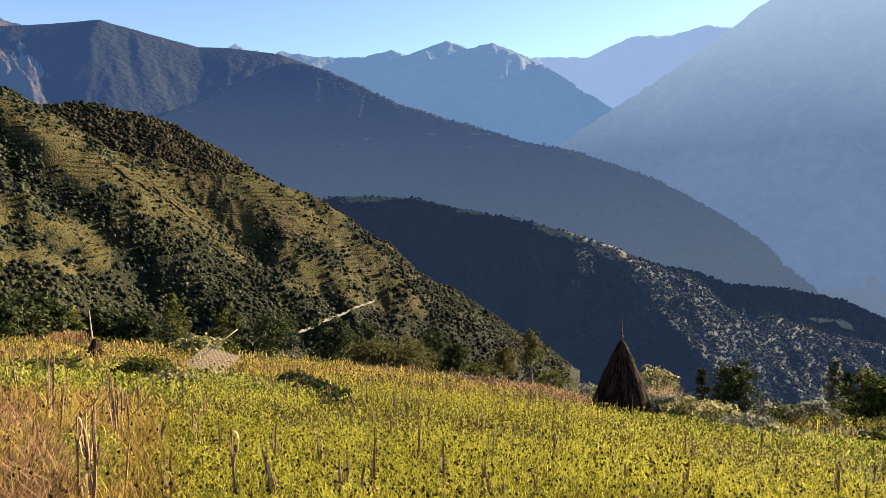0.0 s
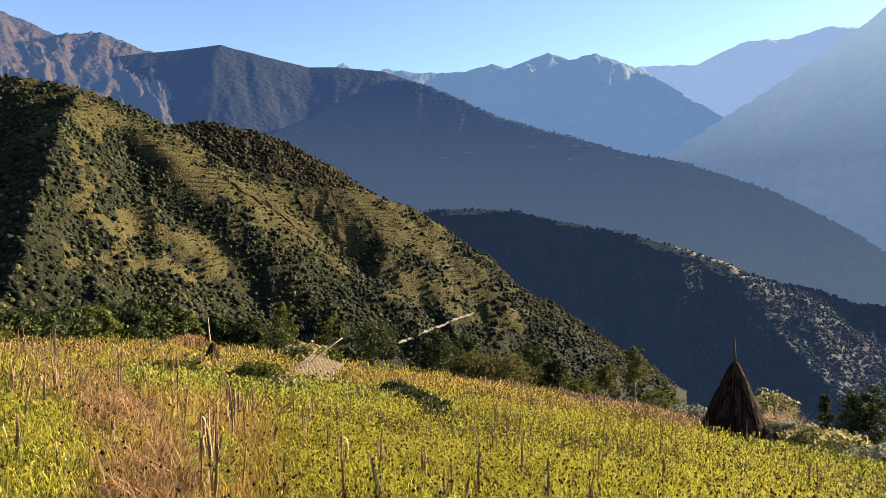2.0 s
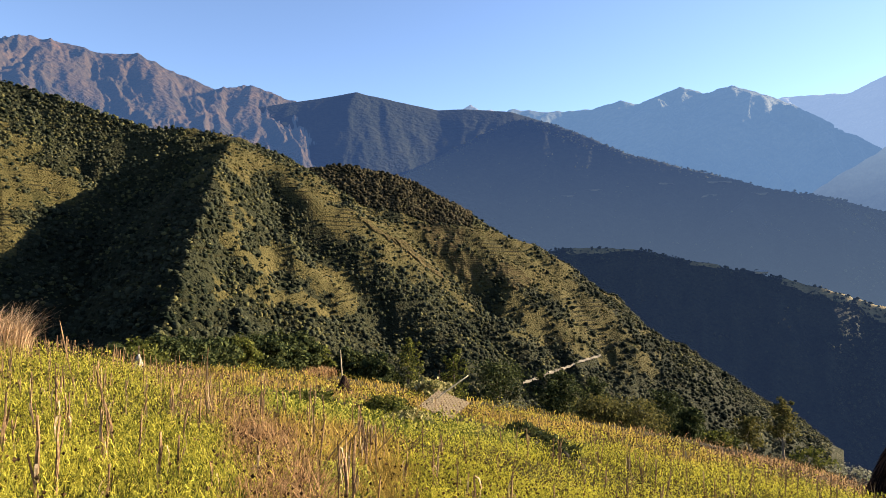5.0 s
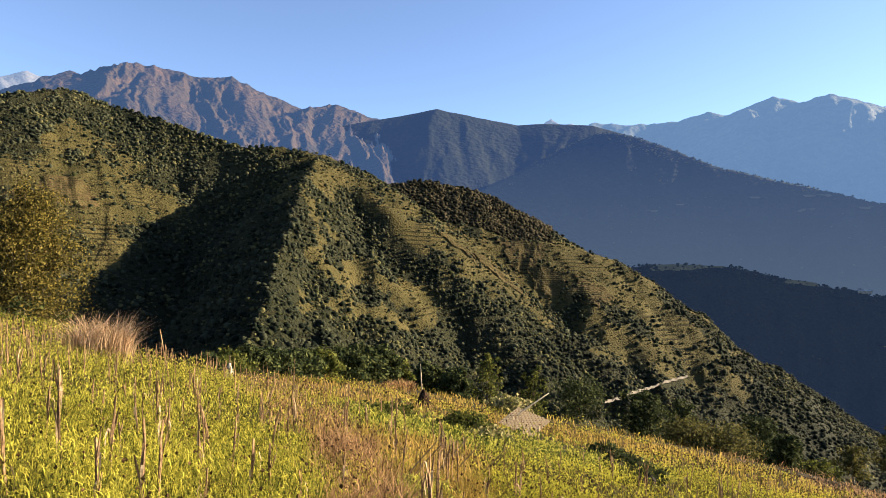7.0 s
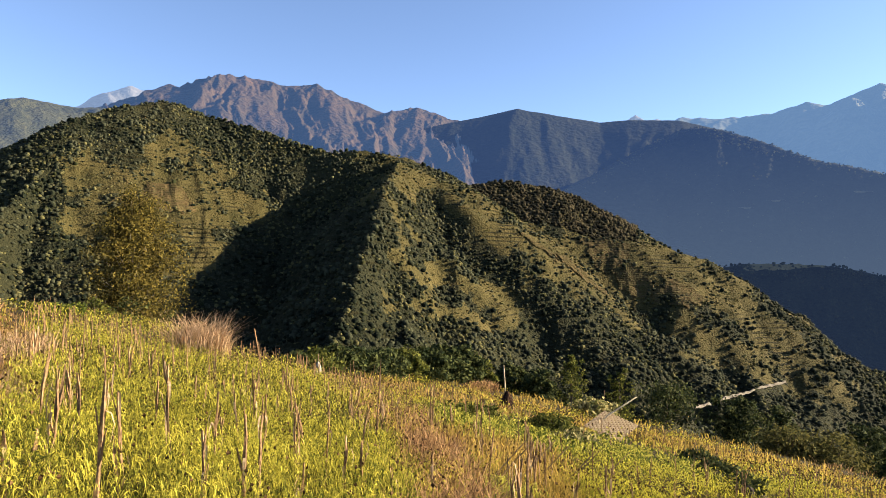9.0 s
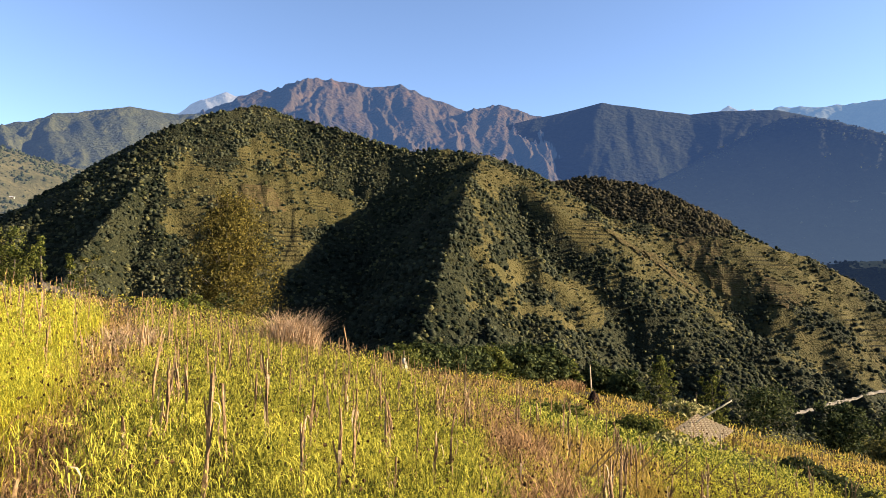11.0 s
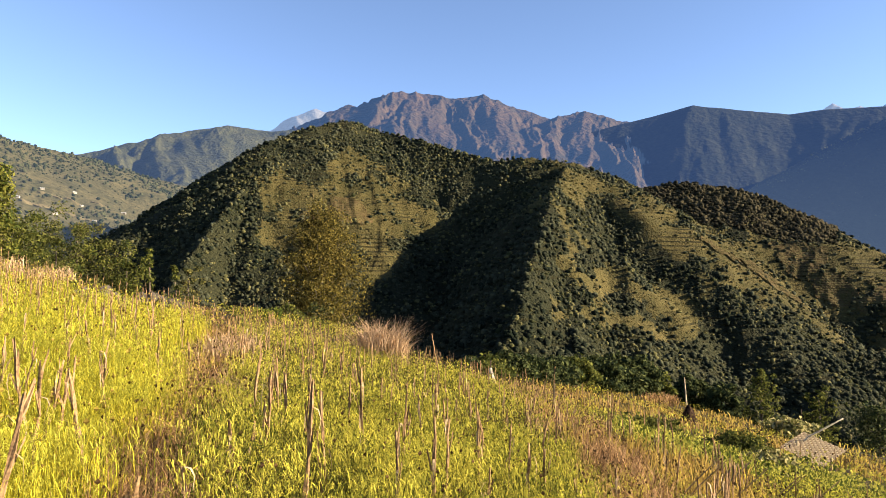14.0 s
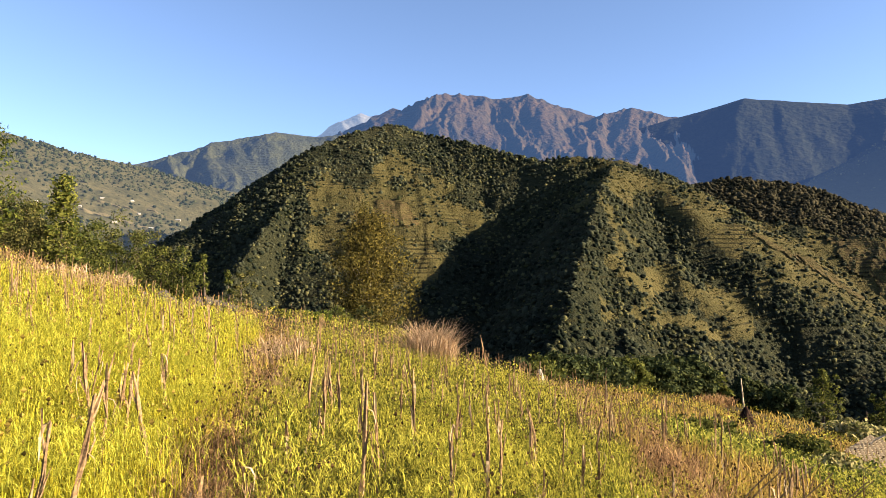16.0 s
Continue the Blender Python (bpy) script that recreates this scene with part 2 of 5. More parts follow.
THICK = [(35.3, 5.2, 32.4, 3.2, 1.3), (32.4, 3.2, 29.4, 1.2, 1.3), (29.4, 1.2, 25.4, -3.0, 1.4), (25.4, -3.0, 21, -6.0, 2.0), (34.5, 2.0, 31, -0.5, 0.7), (39, 4, 41, -5, 1.6), (36, -5, 26, -7.5, 1.6), (26, -7.5, 12, -9, 2.0), (20.5, -3.5, 15, -6, 1.2), (66, 7, 64, 2, 2.0), (59, 11.3, 50, 11, 1.1)]


def strokes(x, y, z, marks, seed):
    az, el = bearing(x, y, z)
    o = np.zeros(x.shape)
    wob = 4.2 * (fbm(x / 30, y / 30, 4, seed) - 0.47)
    for ax, ay, bx, by, w in marks:
        o = np.maximum(o, np.clip(1.5 - (near_line(az, el, ax, ay, bx, by) + wob) / w, 0, 1))
    return o


def openness(x, y, z):
    """From 0, closed forest, to 1, open grass."""
    az, el = bearing(x, y, z)
    bare = np.clip((fbm(x / 34, y / 34, 4, 79) - 0.47) / 0.12, 0, 1) * np.interp(az, [36, 46], [1.25, 0.9]) * np.interp(el, [-9, -5, 2], [0.2, 0.5, 0.6]) * np.interp(az, [3, 10, 30, 44], [0.8, 1.0, 0.8, 0.6])
    o = np.maximum(strokes(x, y, z, OPEN, 77), bare)
    return o * (1 - 0.85 * strokes(x, y, z, THICK, 78))


def open_hill(x, y, z):
    return (openness(x, y, z) > 0.4).astype(int)


OPEN_GRASS = banded(material("hill_grass_ground", (0.0268, 0.0256, 0.0095), (0.0796, 0.063, 0.0234), scale=0.03, fine=16, bump=1.0, depth=2.5, third=(0.105, 0.066, 0.027)), 5.0, (0.018, 0.016, 0.007))



class Massif:
    """High ground raised from its ridges: lines of (bearing, elevation, distance), each with the fall of its flanks."""

    def __init__(self, lines, rough=12.0, wave=120.0, seed=1, curve=1.0, fine=0.0, sharp=False):
        self.lines = [([place(*p) for p in pts], fall) for pts, fall in lines]
        self.mean = sum(math.hypot(p[0], p[1]) for p in self.lines[0][0]) / len(self.lines[0][0])
        self.rough, self.wave, self.seed, self.curve, self.fine = rough, wave, seed, curve, fine
        self.cuts, self.sharp = [], sharp

    def meet(self, az, el, r0, r1):
        """The nearest place on a bearing where the ground reaches an elevation."""
        d = np.linspace(r0, r1, 500)
        x, y = -d * math.sin(radians(az)), d * math.cos(radians(az))
        i = int(np.argmax(bearing(x, y, self.height(x, y))[1] > el))
        return x[i], y[i]

    def carve(self, marks, r0, r1):
        """Ravines (negative) and ribs (positive): lines of bearing and elevation with a height and a half width in metres."""
        made = [([self.meet(az, el, r0, r1) for az, el in line], h, w) for line, h, w in marks]
        self.cuts += made

    def height(self, x, y):
        best, near = np.full(x.shape, -1e9), np.full(x.shape, 1e9)
        for pts, fall in self.lines:
            for (ax, ay, az), (bx, by, bz) in zip(pts, pts[1:]):
                ux, uy = bx - ax, by - ay
                k = np.clip(((x - ax) * ux + (y - ay) * uy) / (ux * ux + uy * uy), 0, 1)
                d = np.hypot(x - ax - k * ux, y - ay - k * uy)
                h = az + k * (bz - az) - fall * d * (1 - self.curve * 0.25 * np.exp(-d / self.wave))
                best, near = np.maximum(best, h), np.minimum(near, d)
        far = np.clip(near / self.wave, 0, 1)
        r, a = np.hypot(x, y), np.arctan2(-x, y)
        mean = self.mean
        bend = 0.9 * fbm(x / self.wave / 2.5, y / self.wave / 2.5, 3, self.seed + 9)
        ribs = ridged(a * mean / self.wave + bend, r / (2.8 * self.wave) + bend, 4, self.seed)
        z = best + self.rough * far * (ribs - 0.72) * 2
        for pts, h, w in self.cuts:
            d = np.full(x.shape, 1e9)
            for (ax, ay), (bx, by) in zip(pts, pts[1:]):
                d = np.minimum(d, near_line(x, y, ax, ay, bx, by))
            z = z + h * np.exp(-(d / w) ** 2)
        if self.sharp:
            gully = ridged(a * mean / self.wave * 3.1 + 2 * bend, r / self.wave * 1.1 + bend, 4, self.seed + 3)
            return z + self.fine * (gully - 0.7) * np.clip(0.25 + far, 0, 1)
        return z + self.fine * (fbm(x / self.wave * 6, y / self.wave * 6, 3, self.seed + 5) - 0.5)

    def build(self, name, label, mat, az0, az1, daz, r0, r1, nr, category="mountain", second=None):
        az = np.radians(np.arange(az0, az1 + daz / 2, daz))
        rr = np.geomspace(r0, r1, nr)
        a, d = np.meshgrid(az, rr, indexing="ij")
        x, y = -d * np.sin(a), d * np.cos(a)
        z = np.maximum(self.height(x, y), -460)
        z[0], z[-1], z[:, 0], z[:, -1] = -460, -460, -460, -460
        me = mesh_np(name, np.stack([x, y, z], 2), quads=grid_quads(len(az), nr)[:, ::-1], mats=mat if second else [mat], smooth=True, slots=second(x, y, z)[:-1, :-1].ravel() if second else None)
        return tagged(new(name, me), label, category, kind="structure")


hill = Massif([
    ([(82, -2, 1120), (75.8, 2.6, 1080), (73, 3.9, 1040), (69.6, 5.1, 980), (67.2, 7.2, 930), (65.6, 9.0, 915), (62.5, 11.2, 920)], 1.5),
    ([(62.5, 11.2, 920), (59.4, 12.5, 960), (55.9, 13.2, 1000), (53.3, 12.4, 1000)], 0.75),
    ([(53.3, 12.4, 1000), (49.4, 11.6, 960), (45.4, 10.5, 925), (43.5, 10.1, 910), (40, 10.3, 895), (36.6, 9.8, 885)], 1.05),
    ([(36.6, 9.8, 885), (33.7, 8.7, 880), (32.3, 6.8, 870), (29, 4.9, 870), (23.2, 3.0, 890)], 0.65),
    ([(23.2, 3.0, 890), (17.3, 2.9, 920), (14.5, 2.2, 940), (11.8, 1.4, 955), (10.8, 0.2, 955)], 0.7),
    ([(10.8, 0.2, 955), (10.1, -2.8, 945), (9.1, -5.3, 930), (6.9, -7.7, 905), (4.5, -9.6, 880), (2.3, -11.4, 850), (0.6, -13.0, 820), (-0.9, -14.5, 780), (-1.6, -18, 740), (-2.2, -23, 700)], 0.9),
    ([(37.1, 9.5, 885), (38.3, 7.6, 720), (39.2, 4.2, 610), (40.8, -1, 500), (42.4, -5.9, 420), (43, -12, 360)], 0.95),
    ([(55.9, 13.2, 1000), (57, 10.1, 910), (58.8, 6.3, 820), (60.5, 2.5, 740), (61.3, -1.3, 660), (62, -8, 560)], 0.65),
    ([(62.5, 11.2, 920), (64.6, 7, 800), (67, 4, 720), (69.3, 0.5, 640), (71.5, -4, 560)], 1.35),
    ([(54.5, 12.4, 1000), (54, 8.6, 860), (53.2, 5.2, 770), (53, 2.2, 700), (55, -1.7, 630), (56.5, -8, 540)], 0.9),
    ([(31.5, 6.3, 870), (30, 1.0, 750), (28.5, -3.0, 650), (27.5, -9, 520), (27, -14, 440)], 0.7),
    ([(26, 3.6, 885), (22.5, -1.5, 760), (18.7, -6.3, 630), (16, -12, 520)], 0.66),
    ([(14, 1.2, 940), (10.5, -4.6, 820), (7.5, -9.5, 700), (5.5, -14.5, 600)], 0.7),
    ([(33.2, 7.0, 1010), (30.5, 7.55, 1030), (27.5, 7.85, 1040), (24.8, 7.35, 1045), (22.3, 6.6, 1045), (20, 5.4, 1040), (18.4, 3.4, 1030)], 0.62),
], rough=15, wave=80, seed=3, fine=5.0)
hill.carve([
    ([(35.3, 5.0), (32.4, 3.0), (29.4, 0.9), (27.4, -1.3), (25.4, -3.4), (23.5, -6.0)], -13, 28),
    ([(17.7, -4.2), (14, -7.4), (12.2, -10.5)], -14, 22), ([(24, -4.5), (20.5, -9.5)], -10, 18), ([(10.5, -6.0), (8.8, -10)], -7, 16),
    ([(34.5, 1.5), (33.5, -3), (33, -7)], -8, 20), ([(37.5, 1.0), (38, -5)], -10, 12), ([(62, 3.0), (58, 0.5)], -10, 14),
    ([(36.8, 8.6), (33.5, 6.2), (30.5, 4.4)], 9, 16), ([(33, -0.2), (29, -3.2)], 8, 22)], 340, 1000)
hill.build("hill", "steep wooded hill with dry grass terraces and deep gullies", (FOREST_FLOOR, OPEN_GRASS), -12, 84, 0.16, 230, 1500, 270, "hill", open_hill)

house_ridge = Massif([
    ([(16, 0.5, 1530), (9.6, 0.9, 1510), (6, 1.0, 1490), (2.1, 0.9, 1470), (-1.3, 0, 1450), (-6.1, -0.8, 1430), (-10.5, -2, 1415), (-14.7, -3.3, 1420)], 0.8),
    ([(-14.7, -3.5, 1420), (-17.4, -4.5, 1490), (-20.9, -5.1, 1590), (-23.5, -6.0, 1670), (-27.1, -6.1, 1780), (-31.0, -6.7, 1900), (-32.4, -7.6, 1930), (-33.4, -9.2, 1940), (-36, -16, 1900)], 0.52),
    ([(-14.4, -3.4, 1420), (-17.5, -7.5, 1290), (-20.5, -10.5, 1160), (-24, -14, 1030)], 0.6),
    ([(-19.5, -5.0, 1550), (-23, -8.6, 1400), (-26.5, -11.5, 1260), (-29.5, -15, 1120)], 0.6),
    ([(-25.5, -6.3, 1730), (-28.5, -8.8, 1580), (-32, -11.5, 1440), (-36, -15, 1300)], 0.6),
], rough=30, wave=110, seed=11, fine=16.0, sharp=True)
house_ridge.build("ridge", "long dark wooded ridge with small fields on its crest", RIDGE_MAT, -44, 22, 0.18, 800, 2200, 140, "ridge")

spur = Massif([
    ([(36, 3.5, 3000), (33, 4.8, 2920), (28, 6, 2800), (24, 7.0, 2760), (20.8, 8.3, 2720), (19, 9.3, 2680), (16, 10.8, 2610), (13.2, 12.0, 2550), (10.9, 11.8, 2500), (7.8, 10.7, 2440), (4.1, 9, 2370), (0, 7.8, 2320), (-3.2, 6.9, 2280), (-7, 5.7, 2220), (-10.4, 5.1, 2160)], 0.95),
    ([(-10.4, 5.1, 2160), (-14.1, 3.8, 2240), (-17.3, 2.6, 2330), (-20.8, 0.7, 2430), (-23.8, -1.3, 2510), (-25.6, -3.6, 2550), (-26.8, -6.2, 2570), (-28, -10, 2570), (-29.5, -15, 2540)], 0.7),
    ([(20.9, 8.2, 2715), (20.4, 7.5, 2660)], 0.6),
    ([(-5.5, 6, 2250), (-5, 4.6, 2120)], 0.75),
    ([(-15.5, 3.1, 2290), (-18.5, -0.6, 2120), (-21, -5, 1960)], 0.6),
    ([(-24.8, -2.4, 2540), (-26.5, -6, 2350), (-28.5, -9, 2200)], 0.6),
    ([(-20.8, 0.5, 2430), (-23, -3.2, 2240), (-25.5, -7.5, 2060)], 0.6),
    ([(-10.8, 4.6, 2155), (-13.5, 1.2, 2030), (-16, -2.5, 1900), (-18, -6, 1800)], 0.8),
    ([(13.6, 11.6, 2550), (17.5, 9.6, 2420), (21, 8.0, 2330), (24.5, 6.4, 2260), (27, 3, 2150)], 0.85),
    ([(2, 8.0, 2340), (4.5, 4.4, 2200), (8, 2.4, 2080), (12, 1.0, 1980)], 0.85),
], rough=22, wave=130, seed=21, fine=26.0, sharp=True)
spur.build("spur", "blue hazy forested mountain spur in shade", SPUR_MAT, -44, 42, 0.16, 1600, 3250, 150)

back_spur = Massif([
    ([(46, 11, 3250), (37.5, 11.8, 3230), (32.4, 12.9, 3220), (30.2, 13.3, 3220), (27, 14, 3220), (24.8, 13.6, 3210), (20, 12.7, 3200), (17.7, 12.8, 3200), (13.6, 12.55, 3200), (10.5, 11.6, 3200), (5, 8, 3200)], 0.85),
    ([(32.4, 12.9, 3220), (33.5, 10, 3050), (34, 7, 2900)], 0.9),
], rough=14, wave=170, seed=23, fine=9.0, sharp=True)
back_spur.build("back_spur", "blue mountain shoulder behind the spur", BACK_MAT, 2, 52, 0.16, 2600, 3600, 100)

village_hill = Massif([
    ([(104, 13, 1500), (94, 12, 1560), (85.8, 10.6, 1600), (81.1, 9.5, 1650), (76.4, 8.8, 1700), (72.2, 7.7, 1750), (68.2, 6.9, 1800), (63, 4, 1850), (58, 0, 1900)], 0.47),
], rough=10, wave=130, seed=31, fine=3.0)
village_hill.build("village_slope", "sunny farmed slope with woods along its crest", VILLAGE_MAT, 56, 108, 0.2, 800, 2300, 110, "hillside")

rock = Massif([
    ([(67, 11, 3700), (61.4, 12.1, 3700), (58.5, 13.3, 3650), (56.1, 14.5, 3600), (54.6, 14.2, 3600), (53.1, 15.3, 3600), (51.4, 15.8, 3600), (48.6, 15.6, 3600), (47.7, 15.2, 3580), (44.4, 15.6, 3560), (41.5, 14.5, 3540), (38.5, 13.5, 3520), (35.6, 14.1, 3500), (32.6, 13.1, 3480), (27, 12, 3450)], 0.62),
    ([(44.4, 15.6, 3560), (43, 12, 3250), (42, 8, 2950)], 0.65),
    ([(51.4, 15.8, 3600), (49.5, 12, 3300), (48, 8, 3000)], 0.65),
    ([(56.1, 14.5, 3600), (56, 11, 3250), (55, 8, 3000)], 0.65),
    ([(35.6, 14.1, 3500), (36, 11, 3200), (36.5, 7, 2900)], 0.65),
], rough=110, wave=210, seed=41, fine=75.0, sharp=True)
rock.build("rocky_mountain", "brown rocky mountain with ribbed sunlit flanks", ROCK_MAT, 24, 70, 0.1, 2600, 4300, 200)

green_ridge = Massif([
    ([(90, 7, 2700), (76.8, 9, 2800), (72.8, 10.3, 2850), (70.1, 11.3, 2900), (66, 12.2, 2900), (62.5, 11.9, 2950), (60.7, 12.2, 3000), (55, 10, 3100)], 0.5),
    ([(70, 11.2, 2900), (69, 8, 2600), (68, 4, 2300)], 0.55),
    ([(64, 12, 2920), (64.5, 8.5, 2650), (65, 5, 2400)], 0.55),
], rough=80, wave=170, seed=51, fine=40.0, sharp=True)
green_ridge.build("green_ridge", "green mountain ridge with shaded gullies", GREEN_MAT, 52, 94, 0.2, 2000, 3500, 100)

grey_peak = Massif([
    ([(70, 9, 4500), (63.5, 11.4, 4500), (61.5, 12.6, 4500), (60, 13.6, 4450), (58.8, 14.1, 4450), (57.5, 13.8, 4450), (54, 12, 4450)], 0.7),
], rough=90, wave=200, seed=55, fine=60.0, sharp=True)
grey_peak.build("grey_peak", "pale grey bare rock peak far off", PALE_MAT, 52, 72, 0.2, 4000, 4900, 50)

snow_peak = Massif([
    ([(20.5, 11.8, 4700), (19.4, 12.5, 4700), (17.9, 12.5, 4700), (17.1, 13.2, 4700), (16.6, 12.6, 4700), (15.3, 12.8, 4700), (14.3, 12.3, 4700)], 0.9),
], rough=40, wave=90, seed=57, fine=30.0, sharp=True)
snow_peak.build("snow_peak", "tiny pale snowy peak behind the spur", PALE_MAT, 13, 22, 0.1, 4400, 4950, 40)

far_peaks = Massif([
    ([(26, 12, 4500), (19.6, 11.0, 4500), (15.3, 11.5, 4500), (13.4, 12.8, 4500), (10.7, 12.5, 4480), (6.9, 12.6, 4450), (4.5, 13.2, 4420), (3.1, 12.8, 4400), (-0.3, 14, 4350), (-2.2, 13.4, 4300), (-4.1, 13.8, 4250), (-6.5, 12.9, 4200), (-8.4, 11.2, 4150), (-11.3, 8.4, 4050), (-12.2, 7, 4000), (-14, 2, 3900)], 0.65),
    ([(-4.1, 13.8, 4250), (-3.5, 10.5, 3950), (-2.5, 7, 3700)], 0.65),
    ([(4.5, 13.2, 4420), (4, 10, 4000), (3.5, 7, 3700)], 0.65),
], rough=100, wave=230, seed=61, fine=60.0, sharp=True)
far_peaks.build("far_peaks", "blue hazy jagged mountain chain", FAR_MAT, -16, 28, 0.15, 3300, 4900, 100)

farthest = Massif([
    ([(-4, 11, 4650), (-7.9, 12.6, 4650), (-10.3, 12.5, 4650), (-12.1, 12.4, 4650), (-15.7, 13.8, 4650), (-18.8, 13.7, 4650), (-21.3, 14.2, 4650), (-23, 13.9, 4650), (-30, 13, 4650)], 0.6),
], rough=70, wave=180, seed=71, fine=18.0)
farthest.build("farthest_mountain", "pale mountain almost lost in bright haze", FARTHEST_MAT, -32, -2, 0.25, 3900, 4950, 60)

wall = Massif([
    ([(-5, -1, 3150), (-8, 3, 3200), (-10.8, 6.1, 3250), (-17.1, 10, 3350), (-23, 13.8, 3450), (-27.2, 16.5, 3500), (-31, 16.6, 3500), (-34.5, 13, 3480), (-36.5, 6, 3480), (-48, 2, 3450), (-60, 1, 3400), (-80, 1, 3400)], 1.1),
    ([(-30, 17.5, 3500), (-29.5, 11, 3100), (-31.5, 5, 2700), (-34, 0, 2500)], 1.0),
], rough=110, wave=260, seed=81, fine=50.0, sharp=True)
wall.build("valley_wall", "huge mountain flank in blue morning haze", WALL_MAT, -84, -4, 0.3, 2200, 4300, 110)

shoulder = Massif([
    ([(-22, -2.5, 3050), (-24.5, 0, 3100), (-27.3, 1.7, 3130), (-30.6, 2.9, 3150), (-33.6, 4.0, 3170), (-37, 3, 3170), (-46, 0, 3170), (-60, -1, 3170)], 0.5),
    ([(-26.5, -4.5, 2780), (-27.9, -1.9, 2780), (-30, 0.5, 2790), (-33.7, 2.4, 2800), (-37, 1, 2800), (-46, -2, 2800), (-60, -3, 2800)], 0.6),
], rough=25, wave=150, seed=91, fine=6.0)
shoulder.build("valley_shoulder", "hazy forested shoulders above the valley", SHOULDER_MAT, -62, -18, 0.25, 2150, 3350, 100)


# ---- plant templates ----
def cards(n, size, flat=0.0, shell=0.55, seed=1, stretch=1.0, core=True):
    """A crown in a unit ball (z from 0 to 2): small leaf clumps as ragged quads, over a dark core."""
    g = np.random.default_rng(seed)
    d = g.normal(size=(n, 3))
    d[:, 2] = np.abs(d[:, 2]) * 0.9 - 0.35
    d /= np.linalg.norm(d, axis=1)[:, None]
    lump = 1 + 0.25 * np.sin(d[:, 0] * 4 + seed) * np.cos(d[:, 1] * 5 - seed)
    p = d * (shell + (1 - shell) * g.random(n)[:, None] ** 0.6) * lump[:, None]
    nrm = d + g.normal(scale=0.5, size=(n, 3))
    nrm /= np.linalg.norm(nrm, axis=1)[:, None]
    u = np.cross(nrm, g.normal(size=(n, 3)))
    u /= np.linalg.norm(u, axis=1)[:, None]
    w = np.cross(nrm, u)
    s = size * (0.6 + 0.8 * g.random(n))[:, None]
    v = np.stack([p - u * s, p - w * s * 0.7, p + u * s, p + w * s * 0.8], 1).reshape(-1, 3)
    f = np.arange(4 * n).reshape(n, 4)
    v[:, 2] = (v[:, 2] + 1) * stretch
    if core:
        c = np.array([[0.62, 0, 1], [0, 0.62, 1], [-0.62, 0, 1], [0, -0.62, 1], [0, 0, 1.72], [0, 0, 0.1]])
        c[:, 2] *= stretch
        k = np.array([[0, 1, 4, 3], [1, 2, 3, 4], [0, 3, 5, 1], [1, 5, 3, 2]])
        v, f = np.concatenate([v, c]), np.concatenate([f, k + len(v)])
    return v, f


def lump(cards_n, size, seed=1, stretch=1.0):
    """A small round crown for far woods: an uneven dome of three rings with ragged leaf clumps on it, as triangles."""
    g = np.random.default_rng(seed)
    a = np.arange(5) * 1.2566 + np.array([[0.0], [0.63], [1.2]]) + g.normal(scale=0.16, size=(3, 5))
    r = np.array([[0.62], [0.86], [0.6]]) * (0.74 + 0.5 * g.random((3, 5)))
    ring = np.stack([r * np.cos(a), r * np.sin(a), np.array([[0.05], [0.65], [1.2]]) + 0.26 * g.random((3, 5))], 2).reshape(-1, 3)
    v = np.concatenate([ring, [(0.15 * g.normal(), 0.15 * g.normal(), 1.5 + 0.2 * g.random())]])
    k = np.arange(5)
    n = (k + 1) % 5
    f = np.concatenate([np.stack(t, 1) for o in (0, 5) for t in ([k + o, n + o, k + o + 5], [n + o, n + o + 5, k + o + 5])] + [np.stack([k + 10, n + 10, 0 * k + 15], 1)])
    v[:, 2] *= stretch
    c, q = cards(cards_n, size, seed=seed + 50, stretch=stretch * 0.85, core=False, shell=0.85)
    q = np.concatenate([q[:, [0, 1, 2]], q[:, [0, 2, 3]]])
    return np.concatenate([v, c]), np.concatenate([f, q + 16])


def pine(n, seed=1):
    """A narrow crown: tiers of drooping clumps round an axis, unit radius at the foot, 2 high times 1.6."""
    g = np.random.default_rng(seed)
    h = g.random(n) ** 0.8
    a = g.random(n) * 6.283
    r = (1 - h) * (0.5 + 0.5 * g.random(n)) + 0.05
    p = np.stack([r * np.cos(a), r * np.sin(a), 0.2 + 3.2 * h], 1)
    out = np.stack([np.cos(a), np.sin(a), -0.5 + 0 * a], 1)
    side = np.stack([-np.sin(a), np.cos(a), 0 * a], 1)
    s = (0.18 + 0.34 * (1 - h))[:, None]
    v = np.stack([p - out * s * 0.6, p - side * s * 0.7, p + out * s, p + side * s * 0.7], 1).reshape(-1, 3)
    return v, np.arange(4 * n).reshape(n, 4)


LEAF_DARK = material("woods_dark", (0.0083, 0.0116, 0.0074), (0.0513, 0.0531, 0.0312), scale=0.012, fine=75, bump=0.9, depth=0.7, leaf=0.15, island=0.35, spec=0.02)
LEAF_OLIVE = material("woods_olive", (0.0265, 0.0295, 0.0127), (0.1193, 0.1073, 0.0456), scale=0.012, fine=75, bump=0.9, depth=0.7, leaf=0.2, island=0.35, spec=0.02)
LEAF_RUST = material("woods_brown", (0.016, 0.015, 0.009), (0.055, 0.046, 0.026), scale=0.02, fine=45, bump=0.9, depth=0.7, leaf=0.15, island=0.5, spec=0.02)
# Far leaves glow faintly: their slope's haze is painted on as emission.
RIDGE_LEAF = haze_glow(material("ridge_leaf", (0.0144, 0.0173, 0.0083), (0.0446, 0.0432, 0.0195), scale=0.02, fine=30, bump=0, leaf=0.25, island=0.5, spec=0.02), (0.0036, 0.0062, 0.0135))
